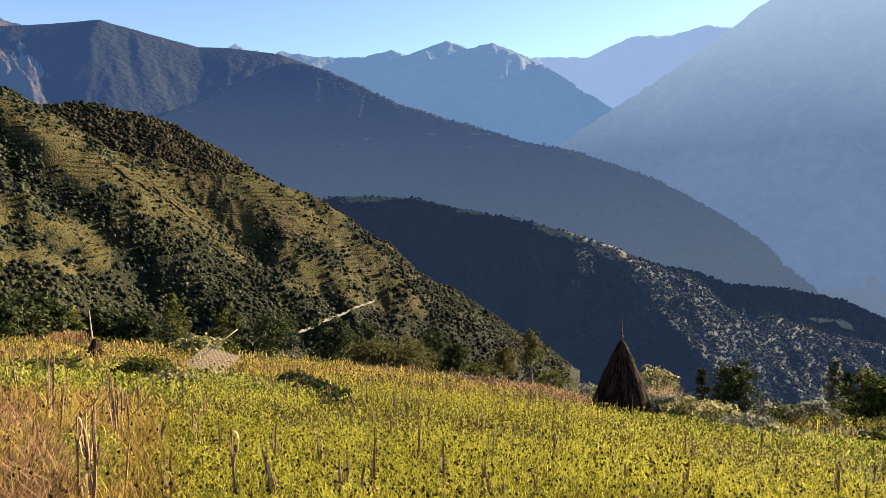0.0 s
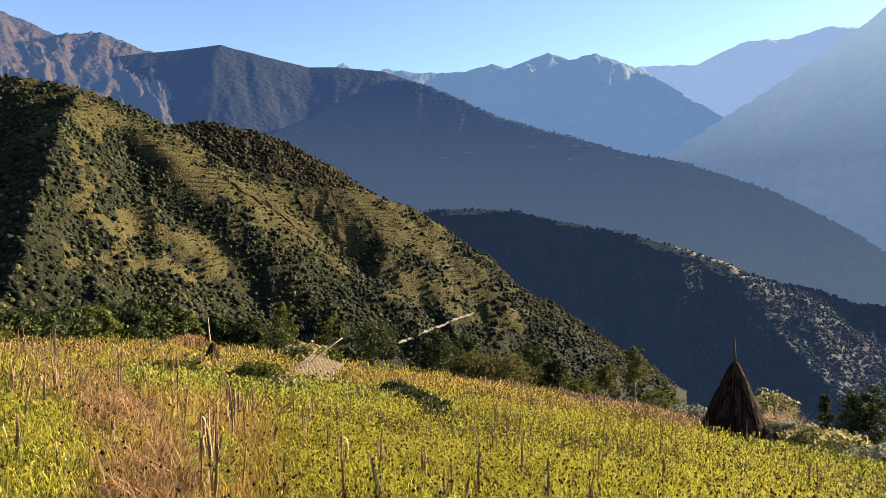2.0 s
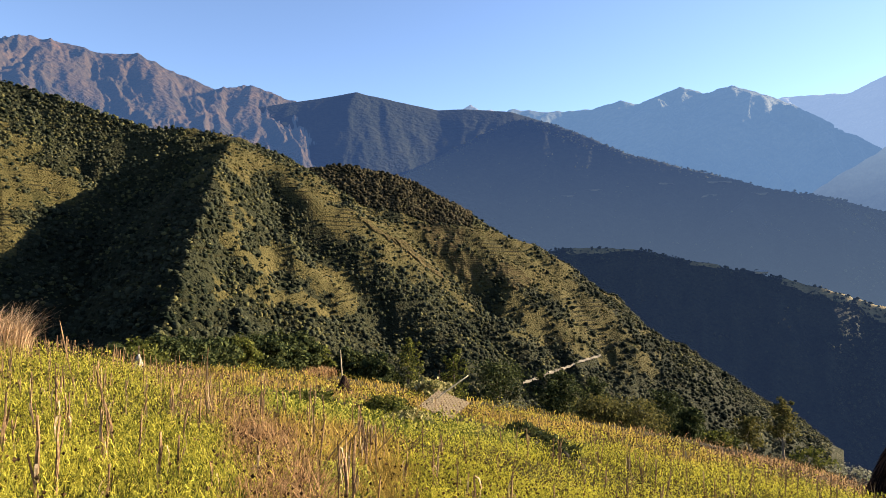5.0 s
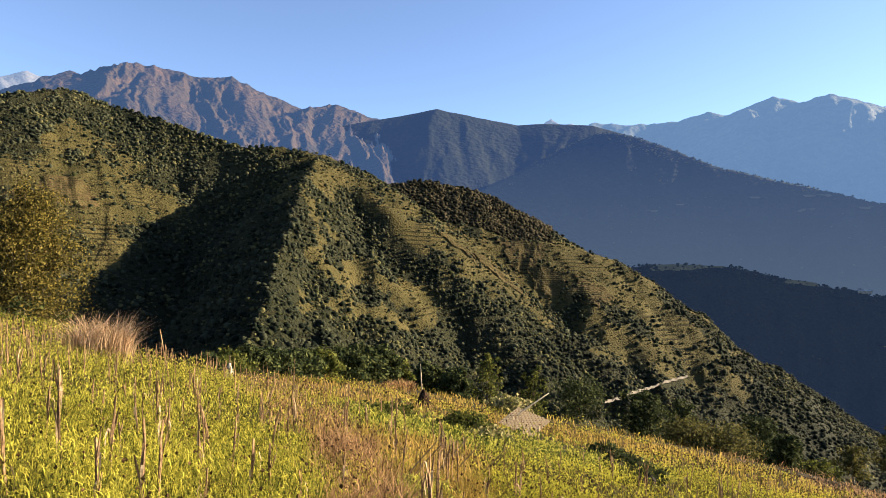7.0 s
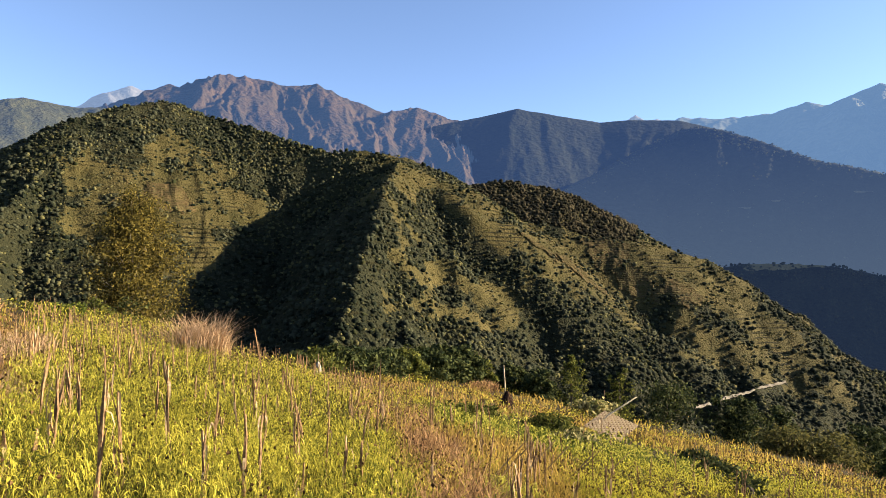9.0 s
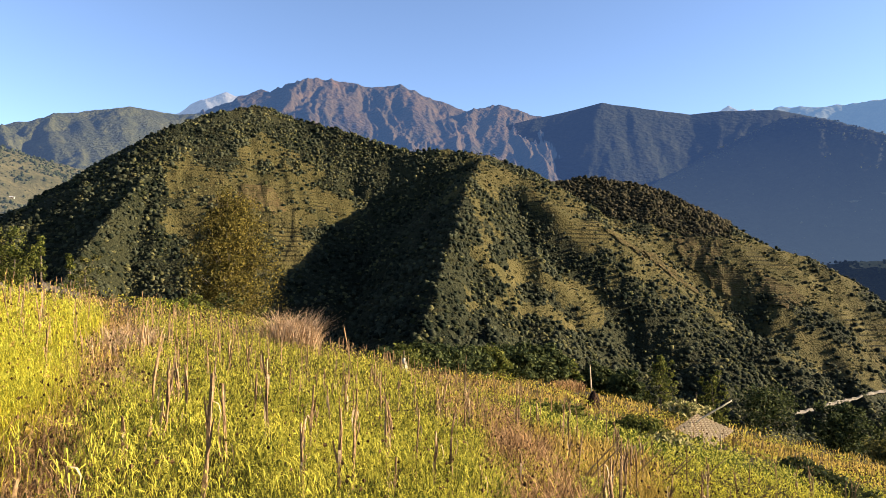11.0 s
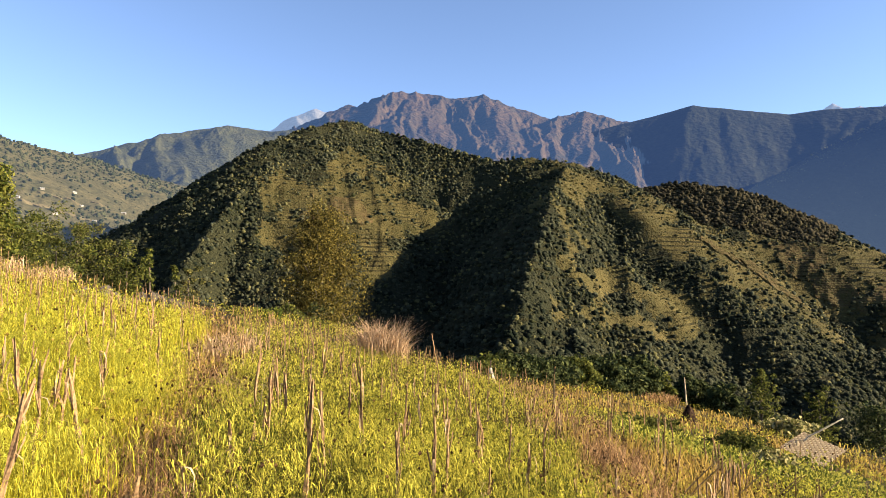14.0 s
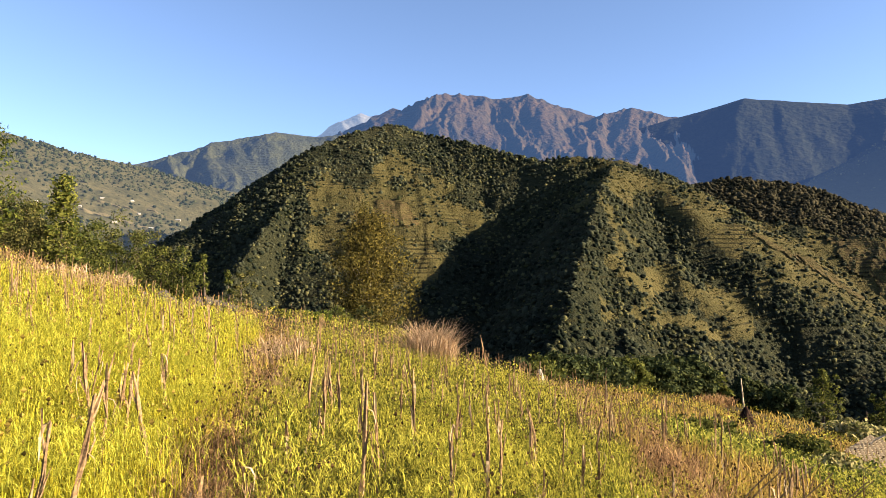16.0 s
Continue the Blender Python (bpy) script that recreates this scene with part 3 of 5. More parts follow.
SPUR_LEAF = haze_glow(material("spur_leaf", (0.02, 0.024, 0.012), (0.07, 0.068, 0.034), scale=0.02, fine=30, bump=0, leaf=0.25, island=0.5, spec=0.02), (0.025, 0.036, 0.055), (0.0085, 0.0165, 0.041), -150, 480)
VILLAGE_LEAF = haze_glow(material("village_leaf", (0.012, 0.016, 0.008), (0.05, 0.05, 0.024), scale=0.02, fine=30, bump=0, leaf=0.15, island=0.5, spec=0.02), (0.009, 0.014, 0.022))


def woods(name, label, massif, az0, az1, r0, r1, count, size, templates, mat, keep, seed, lift=-0.8):
    """Far woods on a massif, joined into one object."""
    g = np.random.default_rng(seed)
    a = np.radians(az0 + (az1 - az0) * g.random(count))
    r = np.sqrt(r0 * r0 + (r1 * r1 - r0 * r0) * g.random(count))
    x, y = -r * np.sin(a), r * np.cos(a)
    z = massif.height(x, y)
    ok = keep(x, y, z, g) & (z > -410)
    el, front = bearing(x, y, z)[1], np.full(x.shape, -90.0)
    for k in np.linspace(0.4, 0.97, 28):
        front = np.maximum(front, bearing(x * k, y * k, massif.height(x * k, y * k))[1])
    rim = np.interp(np.degrees(np.arctan2(-x, y)), [-34, -13, 11, 30, 44, 56, 74, 86], [-17, -15.5, -13, -10, -9, -5.5, -2.5, 1.5]) - 0.6
    ok &= ((el + 0.7 > front) & (el > rim)) | (g.random(x.shape) < 0.03)
    x, y, z = x[ok], y[ok], z[ok]
    n = len(x)
    s = size * (0.4 + 1.2 * g.random(n) ** 2) * (0.8 + 0.5 * fbm(x / 25, y / 25, 2, seed + 300))
    kind = g.integers(0, len(templates), n)
    parts = []
    for k, t in enumerate(templates):
        m = kind == k
        if m.any():
            parts.append(scatter(t, np.stack([x[m], y[m], z[m] + lift], 1), g.random(m.sum()) * 6.283, s[m], s[m] * (0.6 + 0.4 * g.random(m.sum()))))
    v, f = stack(parts)
    faces = {"tris": f} if f.shape[1] == 3 else {"quads": f}
    return tagged(new(name, mesh_np(name, v, mats=[mat], smooth=True, **faces)), label, "woods", kind="stuff")


def on_knoll(x, y, z):
    az, el = bearing(x, y, z)
    return (np.hypot(x, y) > 925) & (az > 17) & (az < 35)


def keep_hill(density, low, high, seed):
    def keep(x, y, z, g):
        n = fbm(x / 45, y / 45, 3, seed)
        o = openness(x, y, z)
        want = np.clip((n - low) / (high - low), 0.05, 1) * np.where(o > 0.4, 0.5 * (1.2 - o), 1.0)
        want = np.where(on_knoll(x, y, z), 0.0, want)
        az, el = bearing(x, y, z)
        cut = el - np.interp(az, [5.8, 8.6, 12.4], [-8.0, -9.0, -10.4])
        want = np.where((az > 5.4) & (az < 12.8) & (cut < 0.1) & (cut > -0.55), 0.0, want)
        return g.random(x.shape) < want * density
    return keep


ROUND = [lump(3, 0.34, seed=i, stretch=0.75 + 0.09 * i) for i in range(6)]
PINES = [pine(18, seed=i) for i in range(3)]
woods("hill_woods", "dense dark green trees covering the hill", hill, -11, 77, 340, 1120, 84000, 2.1, ROUND, LEAF_DARK, keep_hill(0.9, 0.1, 0.5, 101), 1)
woods("hill_woods_olive", "olive green trees mixed over the hill", hill, -11, 77, 340, 1120, 64000, 1.75, ROUND, LEAF_OLIVE, keep_hill(0.8, 0.36, 0.58, 102), 2)
woods("hill_pines", "narrow dark conifers on the hill", hill, 34, 76, 380, 1000, 9000, 1.7, PINES, LEAF_DARK, keep_hill(0.6, 0.35, 0.6, 103), 3)
woods("knoll_woods", "brownish round trees packed on the knoll", hill, 16, 34.5, 900, 1100, 12000, 2.6, ROUND, LEAF_RUST, lambda x, y, z, g: on_knoll(x, y, z), 4)
woods("hill_scrub", "low scrub dotted over the grassy terraces", hill, -3, 74, 380, 1000, 24000, 1.15, [cards(6, 0.6, seed=9, core=False)], LEAF_OLIVE, lambda x, y, z, g: g.random(x.shape) < 0.3 + 0.5 * openness(x, y, z), 5, lift=-0.4)
HILL_GRASS = material("hill_grass", (0.0357, 0.0321, 0.0113), (0.0913, 0.0707, 0.0258), scale=0.02, fine=30, bump=0, leaf=0.2, island=0.6)
woods("hill_grass", "dry golden grass on the open terraces of the hill", hill, 2, 64, 380, 1000, 22000, 0.9, [cards(4, 0.7, seed=12, core=False)], HILL_GRASS, lambda x, y, z, g: g.random(x.shape) < openness(x, y, z) * np.clip((fbm(x / 14, y / 14, 3, 141) - 0.3) / 0.25, 0, 1), 15, lift=-0.6)


# terraces stepped into the open slopes
RISER = material("terrace_riser", (0.03, 0.023, 0.011), (0.085, 0.058, 0.026), scale=0.1, fine=10, bump=0.8, depth=0.5)


def terraces(label, az, el, wide, deep, step, seed):
    """A patch of narrow level fields with steep risers, laid over the hill's own slope."""
    x0, y0 = hill.meet(az, el, 400, 1000)
    a = radians(az)
    u, w = np.meshgrid(np.arange(-wide / 2, wide / 2, 2.0), np.arange(-deep / 2, deep / 2, 1.0), indexing="ij")
    x, y = x0 + u * math.cos(a) - w * math.sin(a), y0 + u * math.sin(a) + w * math.cos(a)
    h = hill.height(x, y)
    k = h / step + 1.6 * fbm(x / 40, y / 40, 2, seed)
    t = k - np.floor(k)
    stepped = h + step * (np.clip(t / 0.3, 0, 1) - t) * 0.9
    rim = np.hypot(u / wide * 2, w / deep * 2) + 1.5 * (fbm(x / 16, y / 16, 3, seed + 1) - 0.45)
    z = np.where(rim < 0.85, stepped + 1.2, h - 3)
    slots = ((t < 0.3) & (rim < 0.95)).astype(int)[:-1, :-1].ravel()
    me = mesh_np("terraces", np.stack([x, y, z], 2), quads=grid_quads(*u.shape), mats=[OPEN_GRASS, RISER], slots=slots)
    return tagged(new("terraces", me), label, "terraces", kind="structure")


for i, (az, el, wide, deep) in enumerate([(19.6, 1.6, 70, 60), (21.4, 0.2, 60, 50), (17.0, -1.0, 60, 46), (13.6, -1.4, 60, 50), (25.4, 2.6, 60, 30), (57.0, 5.6, 90, 60)]):
    terraces("narrow stepped fields of dry stubble on the hill", az, el, wide, deep, 2.6, 600 + i)
LIGHT = [lump(2, 0.42, seed=20 + i, stretch=1.1) for i in range(4)]


def on_crest(az, crest, below):
    """Keeps trees near a crest given as bearings and elevations, and all over the flank past a bearing."""
    def keep(x, y, z, g):
        a, e = bearing(x, y, z)
        c = np.interp(a, [p[0] for p in crest], [p[1] for p in crest])
        return g.random(x.shape) < np.where(a < az + 6 * (fbm(x / 90, y / 90, 3, 105) - 0.5), 0.95, np.where(e > c - below, 0.75, 0.06))
    return keep


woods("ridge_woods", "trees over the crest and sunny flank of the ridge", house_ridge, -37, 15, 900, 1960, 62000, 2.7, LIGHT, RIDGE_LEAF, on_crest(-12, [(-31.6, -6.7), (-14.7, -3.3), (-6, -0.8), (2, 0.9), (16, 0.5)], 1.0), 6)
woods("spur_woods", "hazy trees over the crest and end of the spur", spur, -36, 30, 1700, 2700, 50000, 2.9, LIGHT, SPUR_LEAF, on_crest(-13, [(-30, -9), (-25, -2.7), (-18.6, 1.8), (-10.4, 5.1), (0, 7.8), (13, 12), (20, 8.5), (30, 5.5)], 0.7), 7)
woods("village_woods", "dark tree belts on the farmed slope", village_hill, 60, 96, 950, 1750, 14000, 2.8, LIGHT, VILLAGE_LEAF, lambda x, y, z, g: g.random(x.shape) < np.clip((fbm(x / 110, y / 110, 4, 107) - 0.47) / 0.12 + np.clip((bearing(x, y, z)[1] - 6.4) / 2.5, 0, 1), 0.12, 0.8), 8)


# ---- the crop ----
PATH_X, PATH_Y = np.array([-40, -15.8, -12, -9.7, -7.2, -5.5, -3.9, 2]), np.array([16, 6.8, 5.1, 3.7, 2.8, 1.8, 1.1, -1.6])
BANK_X, BANK_Y = np.array([-40, -20, -16, -10, -6.2, -3.6, -2.6, -1.5]), np.array([34, 20.5, 18, 12.6, 8.3, 5.0, 3.4, 0.5])


def zones(x, y):
    """Names by number: 0 ripe yellow millet, 1 green millet, 2 dry brown grass, 3 speckled millet, 4 leafy beans, 5 tan grass, 6 outside."""
    wob = 0.5 * (fbm(x / 2.2, y / 2.2, 3, 201) - 0.5)
    r = np.hypot(x, y)
    p, b = y - np.interp(x, PATH_X, PATH_Y), y - np.interp(x, BANK_X, BANK_Y)
    wide = np.clip(0.2 + 0.02 * r, 0, 0.8)
    bank = np.interp(r, [4, 8, 14, 25, 60], [0.42, 0.75, 1.4, 2.6, 5])
    z = np.where(p < 0, 0, 1)
    z = np.where(np.abs(p + wob) < wide, 2, z)
    z = np.where((b > -bank * 0.8) & (p > wide), 2, z)
    beyond = (b > bank) | (x > -1.8) & (p > 0)
    z = np.where(beyond, 3, z)
    rough = vnoise(x * 1.3, y * 1.3, 211)
    z = np.where(beyond & (-x > 0.42 * y), np.where(rough < 0.55, 5, np.where(rough < 0.72, 2, 4)), z)
    e = np.hypot((x + 7.5) / 5.2, (y - 17.5) / 5.4) + 0.5 * wob
    z = np.where(beyond & (e < 1), 4, z)
    z = np.where(beyond & (y + 0.35 * x + 2 * wob > 21) & (e > 1), 5, z)
    z = np.where((p < -wide) & (r > 25 + 6 * wob), 2, z)
    mixed = vnoise(x * 3.1, y * 3.1, 207)
    z = np.where((z == 2) & (mixed < 0.33) & (r > 5), np.where(mixed < 0.17, 3, 5), z)
    z = np.where((z == 5) & (fbm(x / 3, y / 3, 2, 208) < 0.42), 3, z)
    z = np.where(np.hypot(x + 8.6, y - 24.4) < 1.1, 6, z)
    z = np.where(near_line(x, y, -5.3, 22.2, -2.0, 13.8) < 0.5, 6, z)
    edge = np.interp(np.degrees(np.arctan2(-x, y)), EDGE_AZ, EDGE_R)
    sown = np.interp(np.degrees(np.arctan2(-x, y)), [-40, -34, -30, -22, -17, -13, -10.6, -3.3, 6.6, 12], [13, 13, 14, 14.5, 16.5, 18, 24, 33, 56, 90])
    z = np.where((r > sown) & (r < edge + 1), np.where(x > 0.24 * y, np.where(r > sown + 1.5, 4, 6), 2), z)
    low = (x > 0.5 * y) & (r > edge) & (r < edge + 16)
    return np.where(low, np.where(rough < 0.7, 1, 5), np.where(r > edge + 1.5, 6, z))


def clump(n, height, spread, width, seed, lean=0.35, segs=2):
    """A tuft of tapering, bent blades as triangles."""
    g = np.random.default_rng(seed)
    vs, fs = [], []
    for i in range(n):
        a, b = g.random() * 6.283, g.random() * 6.283
        base = np.array([math.cos(a), math.sin(a), 0]) * spread * math.sqrt(g.random())
        h = height * (0.55 + 0.5 * g.random())
        out = np.array([math.cos(b), math.sin(b), 0]) * lean * h * (0.3 + g.random())
        side = np.array([-math.sin(b + 0.6 * g.normal()), math.cos(b), 0]) * width * (0.6 + 0.7 * g.random())
        m = base + out * 0.35 + np.array([0, 0, h * 0.62])
        t = base + out * 1.15 + np.array([0, 0, h * (0.98 - 0.25 * g.random())])
        at = len(vs)
        vs += [base - side * 0.6, base + side * 0.6, m - side, m + side, t]
        fs += [[at, at + 1, at + 3], [at, at + 3, at + 2], [at + 2, at + 3, at + 4]]
    return np.array(vs), np.array(fs)


def leafy(n, height, spread, width, seed, droop=0.5, long=1.0):
    """Millet: short curling leaves that spring from the stems at all heights, as triangles."""
    g = np.random.default_rng(seed)
    vs, fs = [], []
    for i in range(n):
        a, b = g.random() * 6.283, g.random() * 6.283
        base = np.array([math.cos(a), math.sin(a), 0]) * spread * math.sqrt(g.random()) + np.array([0, 0, height * (0.42 + 0.5 * g.random() ** 0.8)])
        out = np.array([math.cos(b), math.sin(b), 0])
        size = long * height * (0.2 + 0.26 * g.random())
        m = base + out * size * (0.15 + 0.3 * g.random()) + np.array([0, 0, size * (0.45 + 0.3 * g.random())])
        t = m + out * size * (0.3 + 0.45 * g.random()) + np.array([0, 0, size * (0.4 - droop * 1.3 * g.random())])
        side = np.array([-out[1], out[0], 0]) * width * (0.6 + 0.7 * g.random()) + np.array([0, 0, width * 0.5 * g.normal()])
        at = len(vs)
        vs += [base, m - side, m + side, t]
        fs += [[at, at + 2, at + 1], [at + 1, at + 2, at + 3]]
    return np.array(vs), np.array(fs)


def heads(n, height, spread, size, seed):
    """Seed heads: small dark fists of three crossed diamonds on top of the stalks."""
    g = np.random.default_rng(seed)
    vs, fs = [], []
    for i in range(n):
        a = g.random() * 6.283
        c = np.array([math.cos(a), math.sin(a), 0]) * spread * math.sqrt(g.random()) + np.array([0, 0, height * (0.82 + 0.3 * g.random())])
        s = size * (0.6 + 0.8 * g.random())
        at = len(vs)
        vs += [c + s * np.array(o) for o in ((1, 0, 0.1), (-0.5, 0.85, 0.1), (-0.5, -0.85, 0), (0, 0, 1.0), (0, 0.1, -0.9))]
        fs += [[at + i0, at + i1, at + k] for k in (3, 4) for i0, i1 in ((0, 1), (1, 2), (2, 0))]
    return np.array(vs), np.array(fs)


MILLET_RIPE = material("millet_ripe", (0.15, 0.15, 0.015), (0.49, 0.46, 0.06), scale=0.5, fine=8, bump=0, leaf=0.45, island=0.55, rough=0.85, spec=0.04)
MILLET_GREEN = material("millet_green", (0.04, 0.05, 0.008), (0.46, 0.405, 0.055), scale=0.5, fine=8, bump=0, leaf=0.38, island=0.55, rough=0.85, spec=0.04)
MILLET_SPECK = material("millet_speckled", (0.085, 0.085, 0.012), (0.52, 0.46, 0.055), scale=0.4, fine=8, bump=0, leaf=0.45, island=0.55, rough=0.85, spec=0.04)
DRY_GRASS = material("dry_grass", (0.1113, 0.0606, 0.0274), (0.4655, 0.2835, 0.1368), scale=0.5, fine=8, bump=0, leaf=0.35, island=0.6, rough=0.85, spec=0.04)
TAN_GRASS = material("tan_grass", (0.135, 0.096, 0.023), (0.45, 0.305, 0.075), scale=0.3, fine=8, bump=0, leaf=0.4, island=0.6, rough=0.85, spec=0.04)
BEAN_LEAF = material("bean_leaf", (0.066, 0.085, 0.014), (0.42, 0.38, 0.066), scale=0.5, fine=8, bump=0, leaf=0.4, island=0.6, rough=0.9, spec=0.05)
MILLET_STEM = material("millet_stem", (0.03, 0.03, 0.009), (0.105, 0.0825, 0.0225), scale=1, fine=8, bump=0, leaf=0.1, island=0.6)
RIPE_STEM = material("ripe_stem", (0.16, 0.135, 0.012), (0.5, 0.43, 0.035), scale=1, fine=8, bump=0, leaf=0.35, island=0.6)
HEAD_DARK = material("millet_head", (0.03, 0.0165, 0.0075), (0.0975, 0.0562, 0.0225), scale=2, bump=0, island=0.5)
HEAD_PALE = material("millet_head_pale", (0.09, 0.06, 0.0112), (0.225, 0.1575, 0.03), scale=2, bump=0, island=0.5)


def sow(count, r0, r1, az0, az1, seed):
    g = np.random.default_rng(seed)
    a = np.radians(az0 + (az1 - az0) * g.random(count))
    r = np.sqrt(r0 * r0 + (r1 * r1 - r0 * r0) * g.random(count))
    x, y = -r * np.sin(a), r * np.cos(a)
    return x, y, ground_z(x, y), zones(x, y), g


BEDS = [(5200, 3.7, 9.5, 54, 0.52, 0.22, 0.0036), (8200, 9.5, 20, 22, 0.52, 0.28, 0.007), (7500, 20, 40, 10, 0.5, 0.42, 0.018), (3600, 40, 72, 6, 0.55, 0.7, 0.035)]
KINDS = {
    0: ("ripe_millet", "ripe yellow millet in dense stands", MILLET_RIPE, 1.0, 0.45, HEAD_PALE, 0.5),
    1: ("green_millet", "green and yellow millet with brown heads", MILLET_GREEN, 1.0, 0.5, HEAD_DARK, 0.3),
    2: ("dry_grass", "dry reddish brown grass along the terrace edges", DRY_GRASS, 0.7, 0.95, HEAD_DARK, 0.5),
    3: ("speckled_millet", "yellow millet speckled with dark seed heads", MILLET_SPECK, 0.9, 0.5, HEAD_DARK, 0.95),
    4: ("bean_plants", "low leafy green bean plants", BEAN_LEAF, 0.55, 1.1, None, 0),
    5: ("tan_grass", "tan and golden dry field grass", TAN_GRASS, 0.8, 0.4, HEAD_DARK, 0.25),
}
for zone, (name, label, mat, tall, lean, head_mat, head_n) in KINDS.items():
    blades, tops, shoots = [], [], []
    for b, (count, r0, r1, n, high, spread, width) in enumerate(BEDS):
        x, y, z, zz, g = sow(count, r0, r1, -42, 98, 300 + b)
        m = zz == zone
        if not m.any():
            continue
        x, y, z = x[m], y[m], z[m]
        for k in range(3):
            if zone in (0, 1, 3, 4):
                many, wide, droop, long = {0: (1.2, 0.55, 0.35, 0.33), 1: (1.1, 0.75, 0.85, 0.44), 3: (0.95, 0.8, 0.8, 0.46), 4: (0.7, 2.2, 0.9, 1.0)}[zone]
                t = leafy(int(n * many), high * tall, spread, width * wide, 40 * zone + 7 * b + k, droop, long)
            else:
                t = clump(int(n * 0.6), high * tall, spread, width * (0.6 if zone == 2 else 1), 40 * zone + 7 * b + k, lean)
            s = slice(k, None, 3)
            size = 0.8 + 0.45 * g.random(len(x[s]))
            patch = 0.8 + 0.45 * fbm(x[s] / 1.6, y[s] / 1.6, 3, 210 + zone)
            if zone in (0, 1, 3) and b < 3:
                under = clump(int(n * (0.42 if zone == 0 else 0.26)), high * tall * (0.94 if zone == 0 else 0.74), spread, width * (0.55 if zone == 0 else 0.7), 70 * zone + 7 * b + k, 0.22)
                shoots.append(scatter(under, np.stack([x[s], y[s], z[s] - 0.02], 1), g.random(len(x[s])) * 6.283, size, size * patch))
            blades.append(scatter(t, np.stack([x[s], y[s], z[s] - 0.02], 1), g.random(len(x[s])) * 6.283, size, size * patch))
            if head_mat and b < 3:
                hn = max(1, round(head_n * (2.4 if b == 0 else 2.0 if b == 1 else 1.6)))
                h = heads(hn, high * tall, spread * 1.1, (0.0135, 0.017, 0.026)[b], 900 + 40 * zone + 7 * b + k)
                thin = g.random(len(x[s])) < min(1, head_n + 0.2)
                tops.append(scatter(h, np.stack([x[s], y[s], z[s] - 0.02], 1)[thin], g.random(thin.sum()) * 6.283, size[thin], (size * patch)[thin]))
    v, f = stack(blades)
    tagged(new(name, mesh_np(name, v, tris=f, mats=[mat])), label, "crop" if zone in (0, 1, 3, 4) else "grass", kind="stuff")
    if shoots:
        v, f = stack(shoots)
        tagged(new(name + "_stems", mesh_np(name + "_stems", v, tris=f, mats=[RIPE_STEM if zone == 0 else MILLET_STEM])), "brownish stems of the " + label, "stems", kind="stuff")
    if tops:
        v, f = stack(tops)
        tagged(new(name + "_heads", mesh_np(name + "_heads", v, tris=f, mats=[head_mat])), "seed heads of the " + label, "seed heads", kind="stuff")


# ---- things by the field ----
def part(name, data, parent, label=""):
    ob = new(name, data)
    ob.parent = parent
    return tagged(ob, label)


def thing(name, x, y, z, label, category, group=""):
    ob = new(name)
    ob.empty_display_size = 0.2
    ob.location = (x, y, z)
    return tagged(ob, label, category, group)


def tube(points, radii, sides=6, closed=True):
    """A tapering tube along points, as quads."""
    pts = [np.asarray(p, float) for p in points]
    vs, fs = [], []
    for i, (p, r) in enumerate(zip(pts, radii)):
        t = pts[min(i + 1, len(pts) - 1)] - pts[max(i - 1, 0)]
        t /= np.linalg.norm(t) + 1e-9
        u = np.cross(t, (0.31, 0.95, 0.05))
        u /= np.linalg.norm(u) + 1e-9
        w = np.cross(t, u)
        for k in range(sides):
            a = 6.28319 * k / sides
            vs.append(p + r * (math.cos(a) * u + math.sin(a) * w))
    for i in range(len(pts) - 1):
        for k in range(sides):
            a, b = i * sides + k, i * sides + (k + 1) % sides
            fs.append([a, b, b + sides, a + sides])
    if closed:
        top = (len(pts) - 1) * sides
        for k in range(1, sides - 1, 2):
            fs.append([top, top + k, top + k + 1, top + min(k + 2, sides - 1) if k + 2 < sides else top])
        fs = [f for f in fs if len(set(f)) == 4]
    return np.array(vs), np.array(fs)


BARK = material("bark", (0.0525, 0.0375, 0.0263), (0.1425, 0.1125, 0.0825), scale=6, bump=0.6, depth=0.02)
BARK_PALE = material("bark_pale", (0.12, 0.0975, 0.0675), (0.255, 0.2175, 0.165), scale=6, bump=0.5, depth=0.02)
TREE_GREEN = material("tree_leaf_green", (0.0288, 0.0372, 0.0084), (0.114, 0.114, 0.024), scale=0.6, fine=10, bump=0, leaf=0.35, island=0.6, rough=0.85, spec=0.05)
TREE_OLIVE = material("tree_leaf_olive", (0.0421, 0.0439, 0.0135), (0.1294, 0.1125, 0.0338), scale=0.6, fine=10, bump=0, leaf=0.35, island=0.6, rough=0.85, spec=0.05)
TREE_GOLD = material("tree_leaf_gold", (0.031, 0.0279, 0.0074), (0.1612, 0.124, 0.0279), scale=0.6, fine=10, bump=0, leaf=0.35, island=0.6, rough=0.85, spec=0.05)
TREE_SUNNY = material("tree_leaf_sunny", (0.033, 0.044, 0.0077), (0.1485, 0.143, 0.0275), scale=0.6, fine=10, bump=0, leaf=0.35, island=0.6, rough=0.85, spec=0.05)
TREE_DARK = material("tree_leaf_dark", (0.015, 0.0225, 0.0083), (0.0638, 0.0713, 0.0225), scale=0.6, fine=10, bump=0, leaf=0.2, island=0.6, rough=0.85, spec=0.05)
TREE_BRIGHT = material("tree_leaf_bright", (0.036, 0.051, 0.0084), (0.132, 0.141, 0.024), scale=0.6, fine=10, bump=0, leaf=0.45, island=0.6, rough=0.85, spec=0.05)
TREE_CREAM = material("tree_leaf_cream", (0.09, 0.09, 0.027), (0.378, 0.324, 0.144), scale=0.6, fine=10, bump=0, leaf=0.4, island=0.8, rough=0.85, spec=0.05)
